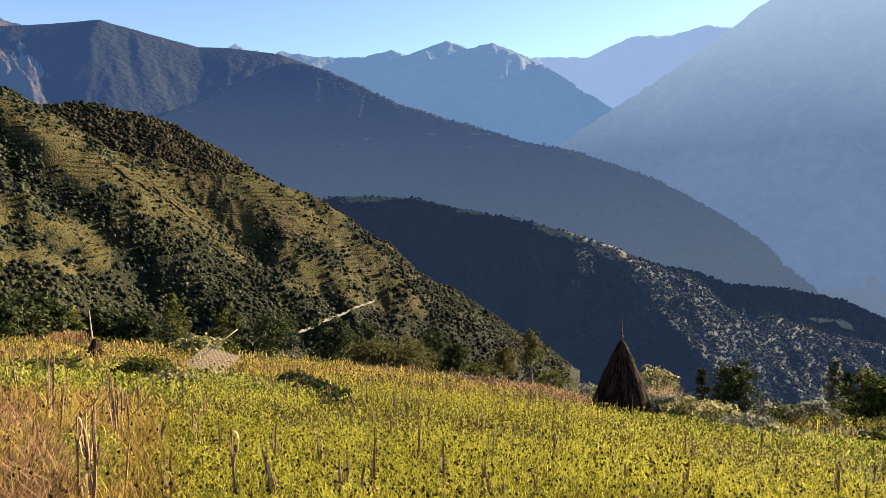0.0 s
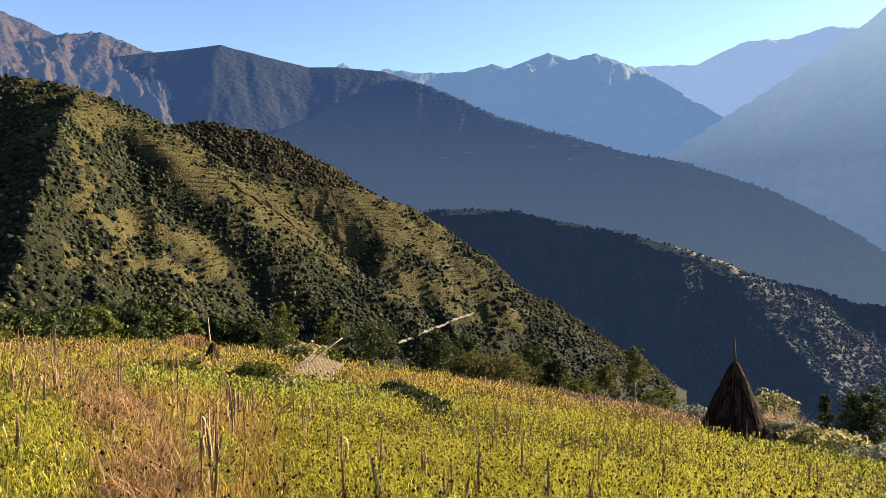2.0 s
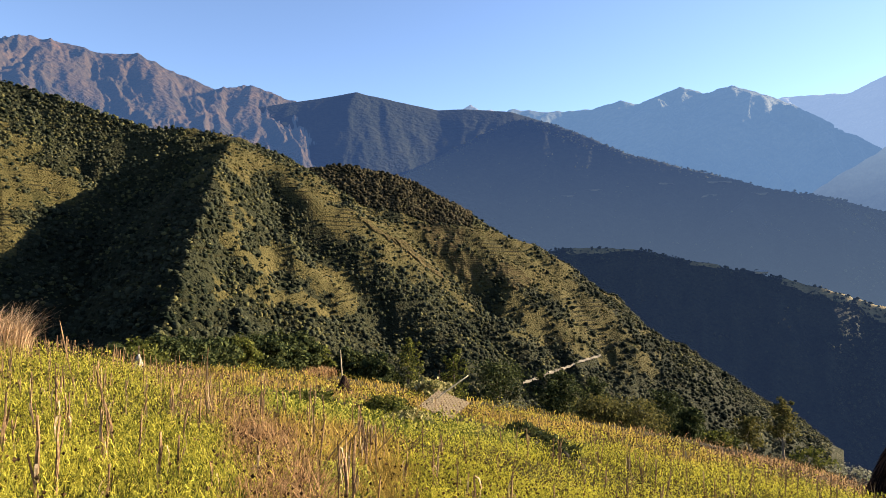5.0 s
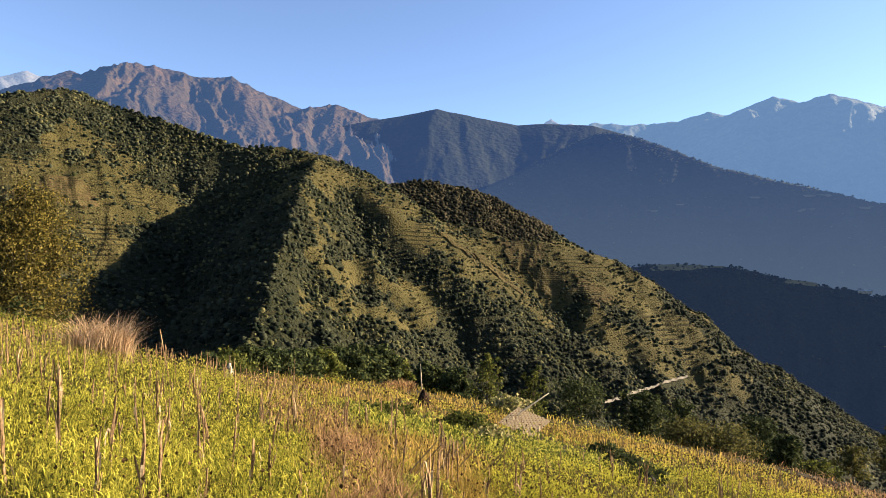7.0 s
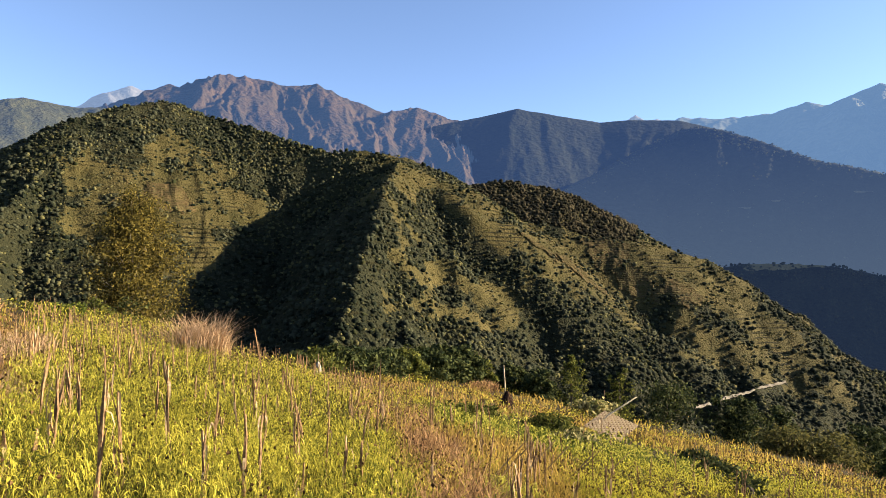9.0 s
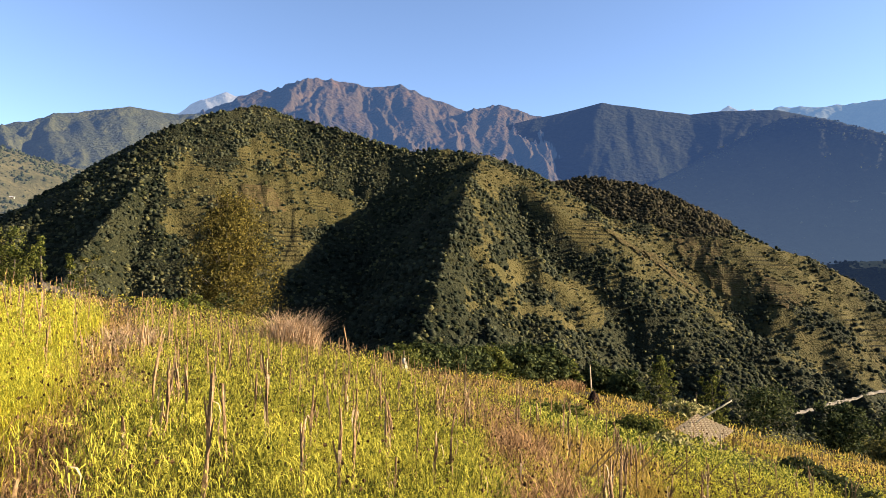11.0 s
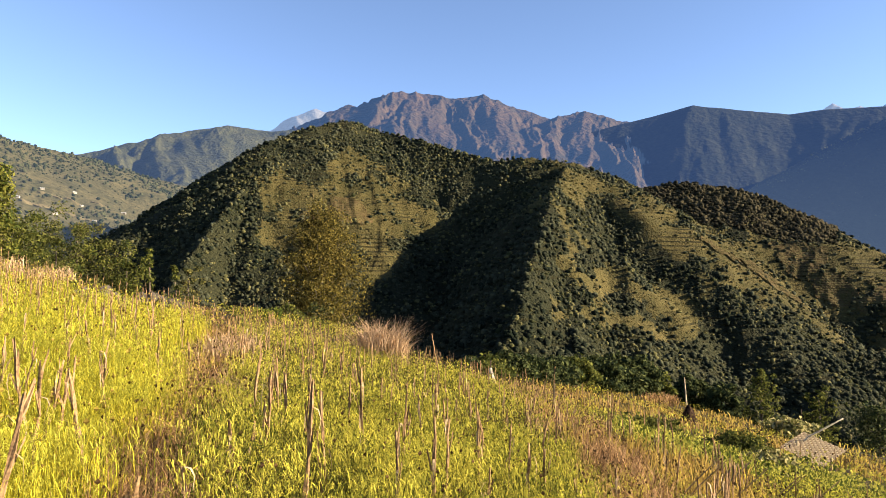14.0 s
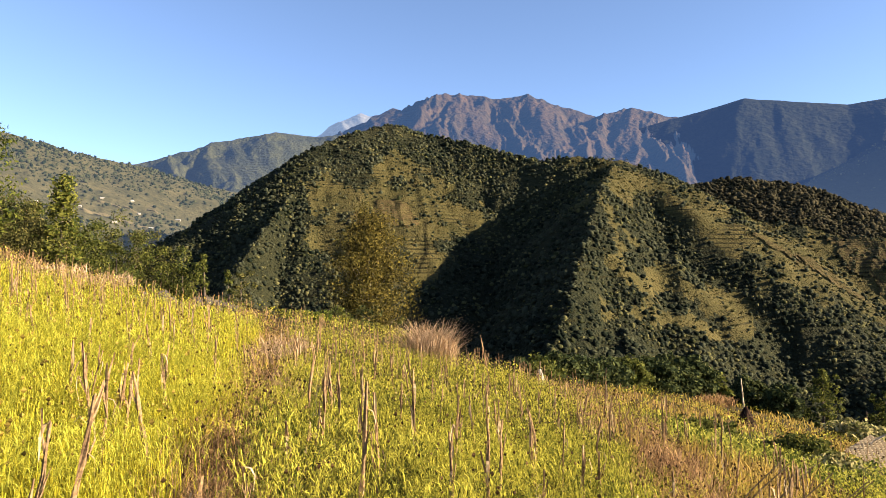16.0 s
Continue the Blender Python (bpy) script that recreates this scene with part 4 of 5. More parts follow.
TREE_GREY = material("tree_leaf_grey", (0.078, 0.078, 0.0546), (0.234, 0.2262, 0.156), scale=0.6, fine=10, bump=0, leaf=0.4, island=0.7, rough=0.85, spec=0.05)


def leaves(centres, radii, per, size, g, flat=0.75):
    """Leaf quads in clumps round the given centres."""
    c = np.repeat(np.asarray(centres, float), per, 0)
    r = np.repeat(np.asarray(radii, float), per)
    n = len(c)
    d = g.normal(size=(n, 3))
    d /= np.linalg.norm(d, axis=1)[:, None]
    p = c + d * (r * g.random(n) ** 0.45)[:, None] * np.array([1, 1, flat])
    nrm = d + g.normal(scale=0.7, size=(n, 3)) + np.array([0, 0, 0.4])
    nrm /= np.linalg.norm(nrm, axis=1)[:, None]
    u = np.cross(nrm, g.normal(size=(n, 3)))
    u /= np.linalg.norm(u, axis=1)[:, None]
    w = np.cross(nrm, u)
    s = (size * (0.5 + g.random(n)))[:, None]
    v = np.stack([p - u * s, p - w * s * 0.45, p + u * s, p + w * s * 0.5], 1).reshape(-1, 3)
    return v, np.arange(4 * n).reshape(n, 4)


def tree(name, label, az, d, top, wide, mat, bark=None, seed=1, clumps=26, per=70, leaf=0.09, low=0.25, form="round", base=None, lean=0.0, category="tree"):
    """A tree by bearing, distance, elevation of its top and its width in metres: trunk with limbs, and a crown of leaf clumps."""
    g = np.random.default_rng(seed)
    x, y, ztop = place(az, top, d)
    z0 = float(ground_z(np.array(x), np.array(y))) - 0.05 if base is None else base
    h = ztop - z0
    ob = thing(name, x, y, z0, label, category)
    bend = g.normal(scale=0.03 * h, size=2)
    def axis(k):
        return np.array([bend[0] * math.sin(3 * k) + lean * h * k, bend[1] * math.sin(2.4 * k), h * k])
    r0 = 0.018 * h + 0.03
    wood = [tube([axis(k) for k in np.linspace(0, 0.93, 7)], [r0 * (1 - 0.85 * k) for k in np.linspace(0, 1, 7)], 7)]
    centres, radii = [], []
    for i in range(clumps):
        k = low + (1 - low) * ((i + 0.5) / clumps)
        u = (k - low) / (1 - low)
        if form == "cone":
            reach = wide / 2 * (1 - u) ** 0.8
        elif form == "oval":
            reach = wide / 2 * math.sin(math.pi * min(0.97, 0.12 + 0.85 * u)) ** 0.7
        else:
            reach = wide / 2 * math.sqrt(max(0.05, 1 - (1.25 * u - 0.42) ** 2))
        a = i * 2.39996 + g.normal(scale=0.4)
        q = reach * (0.45 + 0.5 * g.random())
        tip = axis(k) + np.array([q * math.cos(a), q * math.sin(a), (-0.05 if form == "cone" else 0.12) * q + g.normal(scale=0.02 * h)])
        start = axis(max(0.05, k - 0.16 if form != "cone" else k))
        mid = (start + tip) / 2 + np.array([0, 0, 0.08 * q])
        wood.append(tube([start, mid, tip], [r0 * 0.32 * (1.1 - u), r0 * 0.2 * (1.1 - u), 0.006], 4, False))
        centres.append(tip), radii.append(max(0.17 * wide * (1.15 - 0.5 * u), 0.15) * (0.7 + 0.6 * g.random()))
        centres.append((start + tip) / 2), radii.append(0.14 * wide)
    centres.append(axis(0.97)), radii.append(0.1 * wide)
    v, f = stack(wood)
    part("trunk", mesh_np("trunk", v, quads=f, mats=[bark or BARK], smooth=True), ob)
    v, f = leaves(centres, radii, int(per * 0.75), leaf * 1.18, g)
    part("crown", mesh_np("crown", v, quads=f, mats=[mat]), ob)
    return ob


def shrub(name, label, az, d, top, wide, mat, seed=1, clumps=16, per=60, leaf=0.06, deep=None, base=None, stems=7, category="shrub", long=None):
    """A bush of stems and leaf clumps with an uneven outline."""
    g = np.random.default_rng(seed)
    x, y, ztop = place(az, top, d)
    z0 = float(ground_z(np.array(x), np.array(y))) - 0.05 if base is None else base
    h, deep = max(ztop - z0, 0.3), deep or wide * 0.8
    ob = thing(name, x, y, z0, label, category)
    ob.rotation_euler = (0, 0, radians(az if long is None else long))
    wood, centres, radii = [], [], []
    for i in range(clumps):
        a, q = i * 2.39996, math.sqrt((i + 0.5) / clumps)
        px, py = wide / 2 * q * math.cos(a) * (0.8 + 0.3 * g.random()), deep / 2 * q * math.sin(a)
        pz = h * (1 - 0.4 * q ** 2) * (0.66 + 0.32 * g.random())
        centres.append((px, py, pz * 0.88)), radii.append((0.2 + 0.14 * g.random()) * min(h, wide / 2) * 1.2)
        centres.append((px * 0.95, py * 0.95, pz * 0.42)), radii.append(0.3 * min(h, wide / 2))
        if i < stems * 2:
            wood.append(tube([(px * 0.2, py * 0.2, 0), (px * 0.6, py * 0.6, pz * 0.5), (px, py, pz * 0.95)], [0.03, 0.02, 0.006], 4, False))
    v, f = stack(wood)
    part("stems", mesh_np("stems", v, quads=f, mats=[BARK], smooth=True), ob)
    v, f = leaves(centres, radii, int(per * 0.72), leaf * 1.18, g)
    v[:, 2] = np.maximum(v[:, 2], 0.02)
    part("foliage", mesh_np("foliage", v, quads=f, mats=[mat]), ob)
    return ob


# trees and bushes along the lower edge of the field
tree("tree", "airy dark tree with fine spreading branches", 14.8, 62, -9.0, 6.5, TREE_DARK, seed=1, clumps=34, per=60, leaf=0.12, low=0.35)
tree("tree", "dense dark green tree behind the field", 9.6, 64, -9.6, 5.0, TREE_DARK, seed=2, clumps=30, per=90, leaf=0.13, low=0.3)
tree("tree", "dark green tree with a pointed top", 6.6, 70, -9.7, 3.5, TREE_DARK, seed=3, clumps=26, per=70, leaf=0.13, form="oval")
shrub("shrub", "yellow-green leafy shrub at the field's edge", 6.2, 57, -11.0, 4.4, TREE_OLIVE, 4, clumps=22, per=80, leaf=0.11)
shrub("shrub", "large sunlit olive shrub at the field's edge", 3.4, 58, -10.9, 5.2, TREE_OLIVE, 5, clumps=24, per=90, leaf=0.11)
tree("tree", "dark round tree below the field", 0.9, 66, -10.7, 4.4, TREE_DARK, seed=6, clumps=26, per=80, leaf=0.13, low=0.2)
tree("tree", "dark round tree below the field", -1.0, 62, -11.8, 3.2, TREE_DARK, seed=7, clumps=22, per=80, leaf=0.12, low=0.2)
tree("tree", "slender sunlit tree with sparse crown", -5.4, 47, -12.0, 2.2, TREE_OLIVE, BARK_PALE, seed=8, clumps=16, per=70, leaf=0.08, low=0.35)
tree("tree", "tall slender tree with tufted crown", -7.8, 46, -10.5, 2.0, TREE_OLIVE, BARK_PALE, seed=9, clumps=15, per=80, leaf=0.08, low=0.5)
shrub("shrub", "mixed green shrub below the field", -9.6, 45, -13.2, 2.6, TREE_GREEN, 10, leaf=0.09)
shrub("shrub", "mixed green shrub below the field", -12.2, 42, -13.9, 2.8, TREE_GREY, 11, leaf=0.08)
shrub("shrub", "dark low shrub below the field", -3.2, 52, -13.0, 2.6, TREE_GREEN, 12, leaf=0.09)
# the hedge behind the upper field
for i, (az, top, d, w) in enumerate([(46.0, -6.9, 28, 1.7), (44.4, -6.2, 28.5, 2.2), (42.6, -6.0, 30, 2.4), (40.8, -6.2, 33, 2.5), (38.9, -6.3, 36, 2.7), (37.0, -6.4, 41, 3.0), (35.0, -6.3, 46, 3.3), (33.2, -6.2, 53, 3.6), (31.6, -6.4, 56, 3.4), (30.4, -7.3, 66, 3.6), (27.6, -7.6, 70, 3.5), (25.2, -8.0, 68, 3.2)]):
    shrub("hedge_bush", "dense green bush in the hedge below the field", az, d, top + 0.55, w, (TREE_DARK, TREE_GREEN, TREE_DARK, TREE_DARK)[i % 4], 20 + i, clumps=30, per=110, leaf=0.0025 * d)
tree("tree", "airy grey-green tree below the field", 22.3, 80, -6.9, 4.0, TREE_GREEN, seed=31, clumps=24, per=60, leaf=0.13, low=0.3)
tree("tree", "airy grey-green tree below the field", 18.6, 78, -8.0, 3.5, TREE_GREEN, seed=32, clumps=22, per=60, leaf=0.13, low=0.3)
shrub("shrub", "leafy shrub with broad pale leaves", 20.6, 45, -10.0, 3.0, TREE_CREAM, 33, leaf=0.12)
# the yellowing tree beyond the green millet, and the bushes at its foot
tree("tree", "tall tree with thin yellow-green autumn foliage", 58.4, 56, 5.2, 8.2, TREE_GOLD, BARK_PALE, seed=41, clumps=90, per=300, leaf=0.085, low=0.28, form="oval")
for i, (az, top, w) in enumerate([(61.4, -1.0, 3.2), (58.6, -0.6, 4.2), (56.2, -1.4, 3.2), (64.0, -0.9, 3.2), (66.4, -0.6, 2.8), (54.4, -4.0, 2.6), (60.0, -0.4, 3.0)]):
    shrub("shrub", "dark green bush on the slope below the millet", az, 50 + i % 3 * 3, top, w, TREE_DARK if i % 2 else TREE_GREEN, 50 + i, clumps=18, per=80, leaf=0.1)
# trees up the slope
tree("tree", "slender conifer with drooping branches", 81.6, 40, 7.4, 4.4, TREE_SUNNY, seed=61, clumps=60, per=60, leaf=0.085, form="cone", low=0.15)
tree("tree", "bright green leafy tree beside the field", 87.6, 28, 10.6, 3.4, TREE_BRIGHT, seed=62, clumps=40, per=130, leaf=0.05, low=0.25)
for i, (az, top, d, w) in enumerate([(86.0, 5.6, 44, 6.4), (83.6, 5.6, 46, 6), (79.6, 4.4, 46, 6.2), (77.2, 3.8, 46, 6), (75.2, 2.6, 46, 5.6), (73.6, 1.2, 44, 4.4), (84.6, 3.8, 41, 5), (81.2, 3.6, 42, 5), (78.4, 2.6, 41, 5)]):
    tree("tree", "rounded dense green tree on the upper slope", az, d, top, w, TREE_GREEN if i % 3 else TREE_OLIVE, seed=70 + i, clumps=46, per=220, leaf=0.062, low=0.06)
tree("pine", "small young conifer with tiered branches", 72.2, 42, 1.9, 1.8, TREE_GREEN, seed=81, clumps=30, per=40, leaf=0.07, form="cone", low=0.1)
tree("pine", "small young conifer with tiered branches", 70.4, 44, 0.8, 1.8, TREE_GREEN, seed=82, clumps=26, per=40, leaf=0.07, form="cone", low=0.1)
tree("tree", "small tree with olive foliage", 68.8, 44, 0.5, 2.2, TREE_OLIVE, seed=83, clumps=20, per=60, leaf=0.08, low=0.3)
shrub("shrub", "bright yellow-green bush by the wall", 71.2, 33, -0.9, 2.6, TREE_BRIGHT, 84, leaf=0.08)
shrub("shrub", "bright yellow-green bush by the wall", 68.9, 34, -1.6, 2.2, TREE_BRIGHT, 85, leaf=0.08)
shrub("shrub", "low green weeds at the millet's edge", 63.5, 33, -2.6, 2.4, TREE_BRIGHT, 86, leaf=0.07)
shrub("shrub", "low green weeds at the millet's edge", 47.2, 30, -6.6, 1.8, TREE_BRIGHT, 87, leaf=0.07)
# bushes in and beside the lower field
shrub("shrub", "dark leafy bush among the bean plants", 24.6, 19, -11.4, 1.7, TREE_GREEN, 90, clumps=22, per=110, leaf=0.045)
shrub("shrub", "pale broad-leaved weeds among the beans", 22.6, 17.5, -12.7, 1.3, TREE_CREAM, 91, clumps=14, per=60, leaf=0.06)
shrub("shrub", "low dark green bush in the grass", 31.2, 21, -10.8, 1.9, TREE_GREEN, 92, clumps=20, per=90, leaf=0.05)
shrub("shrub", "low green bush in the grass", 41.0, 32, -8.3, 2.2, TREE_BRIGHT, 93, clumps=16, per=80, leaf=0.06)
# right of the haystack
shrub("shrub", "cream-lit leafy bush behind the haystack", -17.9, 28, -12.6, 2.1, TREE_CREAM, 100, clumps=20, per=120, leaf=0.055)
for i, (az, d, top, w) in enumerate([(-19.2, 22.5, -14.6, 1.6), (-21.2, 21, -14.9, 1.8), (-23.4, 20, -15.4, 1.8), (-25.6, 19.2, -15.9, 1.8), (-27.6, 18.4, -16.4, 1.7), (-29.2, 17.8, -17.0, 1.3)]):
    shrub("hedge_bush", "sunlit tangled bush with pale leaf edges", az, d, top, w, TREE_CREAM if i % 3 else TREE_GREY, 110 + i, clumps=20, per=110, leaf=0.05)
tree("tree", "conifer with sparse dark branches", -21.6, 37, -12.9, 1.8, TREE_DARK, seed=121, clumps=26, per=40, leaf=0.07, form="cone", low=0.15)
tree("tree", "dark spreading tree with layered foliage", -24.2, 35, -12.4, 2.8, TREE_DARK, seed=122, clumps=22, per=100, leaf=0.075, low=0.45)
tree("tree", "tall pale conifer catching the sun", -31.0, 40, -11.2, 1.9, TREE_GREY, seed=123, clumps=34, per=50, leaf=0.07, form="cone", low=0.1)
tree("tree", "thin tree with a small round head", -31.9, 40, -12.0, 0.8, TREE_DARK, seed=124, clumps=8, per=70, leaf=0.06, low=0.8)
tree("tree", "large dark broadleaf tree", -34.0, 36, -12.2, 3.6, TREE_GREEN, seed=125, clumps=36, per=110, leaf=0.08, low=0.1)
for i, (az, d, top, w) in enumerate([(-26.8, 36, -14.4, 2.4), (-28.6, 35, -14.4, 2.2), (-29.8, 32, -14.4, 1.9), (-32.4, 36, -14.3, 2.2), (-23.0, 38, -14.2, 2.2), (-20.2, 36, -14.4, 1.8)]):
    shrub("shrub", "grey-green bush on the lower terrace", az, d, top, w, (TREE_GREY, TREE_GREEN)[i % 2], 130 + i, clumps=18, per=80, leaf=0.07)
shrub("shrub", "small green bush on the lower terrace", -33.8, 21, -15.6, 1.0, TREE_GREEN, 140, leaf=0.05)

# ---- haystacks ----
STRAW_DARK = material("straw_weathered", (0.012, 0.007, 0.005), (0.068, 0.037, 0.023), scale=3, fine=10, bump=0.4, island=0.8, leaf=0.08)
STRAW = material("straw", (0.09, 0.0638, 0.0338), (0.27, 0.195, 0.105), scale=3, fine=10, bump=0.3, island=0.8, leaf=0.1)
STRAW_PALE = material("straw_pale", (0.225, 0.195, 0.15), (0.45, 0.3975, 0.315), scale=3, fine=10, bump=0.3, island=0.6)
POLE = material("pole_wood", (0.045, 0.03, 0.0188), (0.15, 0.105, 0.0675), scale=5, bump=0.4)
CANE = material("pale_cane", (0.375, 0.3, 0.195), (0.5625, 0.48, 0.345), scale=4, bump=0.2, rough=0.5)
BAMBOO = material("bamboo", (0.225, 0.165, 0.09), (0.465, 0.36, 0.225), scale=4, bump=0.2, rough=0.5)


def haystack(label, x, y, cone, pole, radius, straws, mat, seed, thick=0.03, tilt=(0, 0), pole_mat=None, waist=1.0):
    g = np.random.default_rng(seed)
    z0 = float(ground_z(np.array(x), np.array(y))) - 0.05
    ob = thing("haystack", x, y, z0, label, "haystack")
    def rad(k):
        return radius * (1 - k) ** waist * (1 + 0.1 * math.sin(3.1 * k)) + 0.03
    rows, sides = 12, 18
    v = []
    for i in range(rows + 1):
        k = i / rows
        for s in range(sides):
            a = 6.28319 * s / sides
            r = rad(k) * (1 + 0.06 * g.normal())
            v.append((r * math.cos(a), r * math.sin(a), cone * k))
    f = [[i * sides + s, i * sides + (s + 1) % sides, (i + 1) * sides + (s + 1) % sides, (i + 1) * sides + s] for i in range(rows) for s in range(sides)]
    part("heap", mesh_np("heap", np.array(v), quads=np.array(f), mats=[mat]), ob)
    vs, fs = [], []
    for i in range(straws):
        a, k = g.random() * 6.283, g.random() ** 1.25
        run = (0.12 + 0.2 * g.random())
        da, lift = g.normal(scale=0.12), 0.01 + 0.05 * g.random() * radius
        pts = []
        for t in (0, 0.5, 1):
            kk = min(0.99, max(0.0, k + run * (0.5 - t)))
            r, aa = rad(kk) + lift * (0.6 + 1.2 * t), a + da * t
            pts.append(np.array([r * math.cos(aa), r * math.sin(aa), cone * kk - 0.04 * t]))
        side = np.array([-math.sin(a), math.cos(a), 0.0]) * thick * (0.3 + 0.5 * g.random())
        at = len(vs)
        for p, w in zip(pts, (0.5, 1.0, 0.35)):
            vs += [p - side * w, p + side * w]
        fs += [[at, at + 1, at + 3, at + 2], [at + 2, at + 3, at + 5, at + 4]]
    part("loose_straw", mesh_np("loose_straw", np.array(vs), quads=np.array(fs), mats=[mat]), ob)
    top = cone + pole
    vv, ff = tube([(0, 0, 0.2), (tilt[0] * 0.5, tilt[1] * 0.5, cone), (tilt[0], tilt[1], top)], [0.04 * radius + 0.02, 0.035 * radius + 0.02, 0.02], 7)
    part("pole", mesh_np("pole", vv, quads=ff, mats=[pole_mat or POLE], smooth=True), ob, "wooden pole standing out of the top")
    return ob


hx, hy, _ = place(-15.3, 0, 22.5)
haystack("tall conical stack of dark weathered maize straw", hx, hy, 2.6, 0.75, 0.98, 2200, STRAW_DARK, 1, thick=0.045, tilt=(-0.03, 0.02), waist=0.9)
hx, hy, _ = place(28.0, 0, 31)
haystack("small straw stack round a long leaning pole", hx, hy, 0.95, 1.15, 0.45, 500, STRAW_DARK, 2, tilt=(-0.22, 0.05), pole_mat=BAMBOO)
hx, hy, _ = place(19.6, 0, 64)
haystack("small straw stack with a thin pole", hx, hy, 1.5, 1.6, 0.7, 400, STRAW_DARK, 3, thick=0.05, tilt=(-0.1, 0))
hx, hy, _ = place(44.2, 0, 26)
haystack("pale narrow straw stack at the field's edge", hx, hy, 0.75, 0.3, 0.22, 300, STRAW_PALE, 4, tilt=(0, 0))

# ---- woven mat on its prop ----
WEAVE = material("woven_bamboo", (0.1785, 0.1275, 0.0701), (0.3825, 0.2932, 0.1849), scale=6, bump=0.3, rough=0.6, island=0.0)
WEAVE_DARK = material("woven_bamboo_dark", (0.0975, 0.0638, 0.0338), (0.24, 0.165, 0.0975), scale=6, bump=0.3, rough=0.6)


def woven_mat(az, el, d, wide, deep):
    """The mat lies on a slanting frame that faces down the field."""
    side, back = Vector((1.57, -0.75, -0.44)).normalized(), Vector((1.05, 1.9, 0.47)).normalized()
    up = side.cross(back).normalized()
    back = up.cross(side)
    ob = thing("woven_mat", *place(az, el, d), "large woven bamboo mat propped slanting over the grass", "mat")
    turn = Matrix((side, back, up)).transposed().to_4x4()
    ob.matrix_basis = Matrix.Translation(ob.location) @ pose(0, 0, 0, 0, 0, az) @ turn
    n, m = 16, 16
    def strip(length, crossings, width, phase):
        vs, fs = [], []
        k = crossings * 2
        for i in range(k + 1):
            t = i / k
            up = 0.013 * math.cos(math.pi * (i + phase * 2) / 2)
            vs += [(-width / 2, (t - 0.5) * length, up), (width / 2, (t - 0.5) * length, up), (width / 2, (t - 0.5) * length, up - 0.006), (-width / 2, (t - 0.5) * length, up - 0.006)]
        for i in range(k):
            for a, b in ((0, 1), (1, 2), (2, 3), (3, 0)):
                fs.append([4 * i + a, 4 * i + b, 4 * i + 4 + b, 4 * i + 4 + a])
        return np.array(vs), np.array(fs)
    warp = [mesh_np("bamboo_strip", v, quads=f, mats=[WEAVE]) for v, f in (strip(deep, m, wide / n * 0.88, p) for p in (0, 1))]
    weft = [mesh_np("cross_strip", v, quads=f, mats=[WEAVE_DARK]) for v, f in (strip(wide, n, deep / m * 0.8, p) for p in (1, 0))]
    for i in range(n):
        part("bamboo_strip", warp[i % 2], ob).location = ((i + 0.5) / n * wide - wide / 2, 0, 0.008)
    for i in range(m):
        s = part("cross_strip", weft[i % 2], ob)
        s.location, s.rotation_euler = (0, (i + 0.5) / m * deep - deep / 2, 0), (0, 0, radians(90))
    return ob


woven_mat(19.4, -12.35, 26, 1.46, 1.6)
for az, el, d in ((18.2, -12.6, 25.2), (20.4, -11.9, 26.0), (19.2, -11.5, 27.0)):
    x, y, z = place(az, el, d)
    foot = float(ground_z(np.array(x), np.array(y)))
    v, f = tube([(0, 0, 0), (0, 0, max(z - foot, 0.1))], [0.03, 0.03], 6)
    ob = tagged(new("mat_post", mesh_np("mat_post", v, quads=f, mats=[BAMBOO], smooth=True)), "short post that carries the woven mat", "post", "posts under the mat")
    ob.location = (x, y, foot)
low, high = Vector(place(19.7, -11.55, 26.4)), Vector(place(17.4, -9.95, 26.2))
foot = low + (low - high) * 0.55
foot.z = float(ground_z(np.array(foot.x), np.array(foot.y)))
prop = thing("prop_pole", *foot, "pale bamboo pole leaning out over the mat", "pole")
v, f = tube([(0, 0, 0), low - foot, high - foot], [0.03, 0.03, 0.024], 7)
part("cane", mesh_np("cane", v, quads=f, mats=[CANE], smooth=True), prop)

# ---- low bank of stones between the beans and the tan field, and the wall up the slope ----
STONE = material("field_stone", (0.0338, 0.0263, 0.0195), (0.0975, 0.0788, 0.06), scale=3, bump=0.6, depth=0.04)


def stone_mesh(seed):
    g = np.random.default_rng(seed)
    bm = bmesh.new()
    bmesh.ops.create_icosphere(bm, subdivisions=1, radius=0.5)
    for v in bm.verts:
        v.co = Vector((v.co.x * 1.2, v.co.y, v.co.z * 0.7)) * (0.8 + 0.4 * g.random())
    me = bpy.data.meshes.new("stone")
    bm.to_mesh(me)
    bm.free()
    me.materials.append(STONE)
    return me


STONES = [stone_mesh(i) for i in range(6)]


def stone_row(name, label, a, b, count, size, high, seed, category):
    g = np.random.default_rng(seed)
    za = float(ground_z(np.array(a[0]), np.array(a[1])))
    ob = thing(name, a[0], a[1], za, label, category)
    for i in range(count):
        k = g.random()
        x, y = a[0] + (b[0] - a[0]) * k + g.normal(scale=0.12), a[1] + (b[1] - a[1]) * k + g.normal(scale=0.12)
        z = float(ground_z(np.array(x), np.array(y))) + high * g.random()
        s = part("stone", STONES[i % 6], ob)
        sc = size * (0.6 + 0.8 * g.random())
        s.location, s.rotation_euler, s.scale = (x - a[0], y - a[1], z - za + 0.25 * sc), (g.random(), g.random(), g.random() * 6), (sc, sc, sc)
    return ob


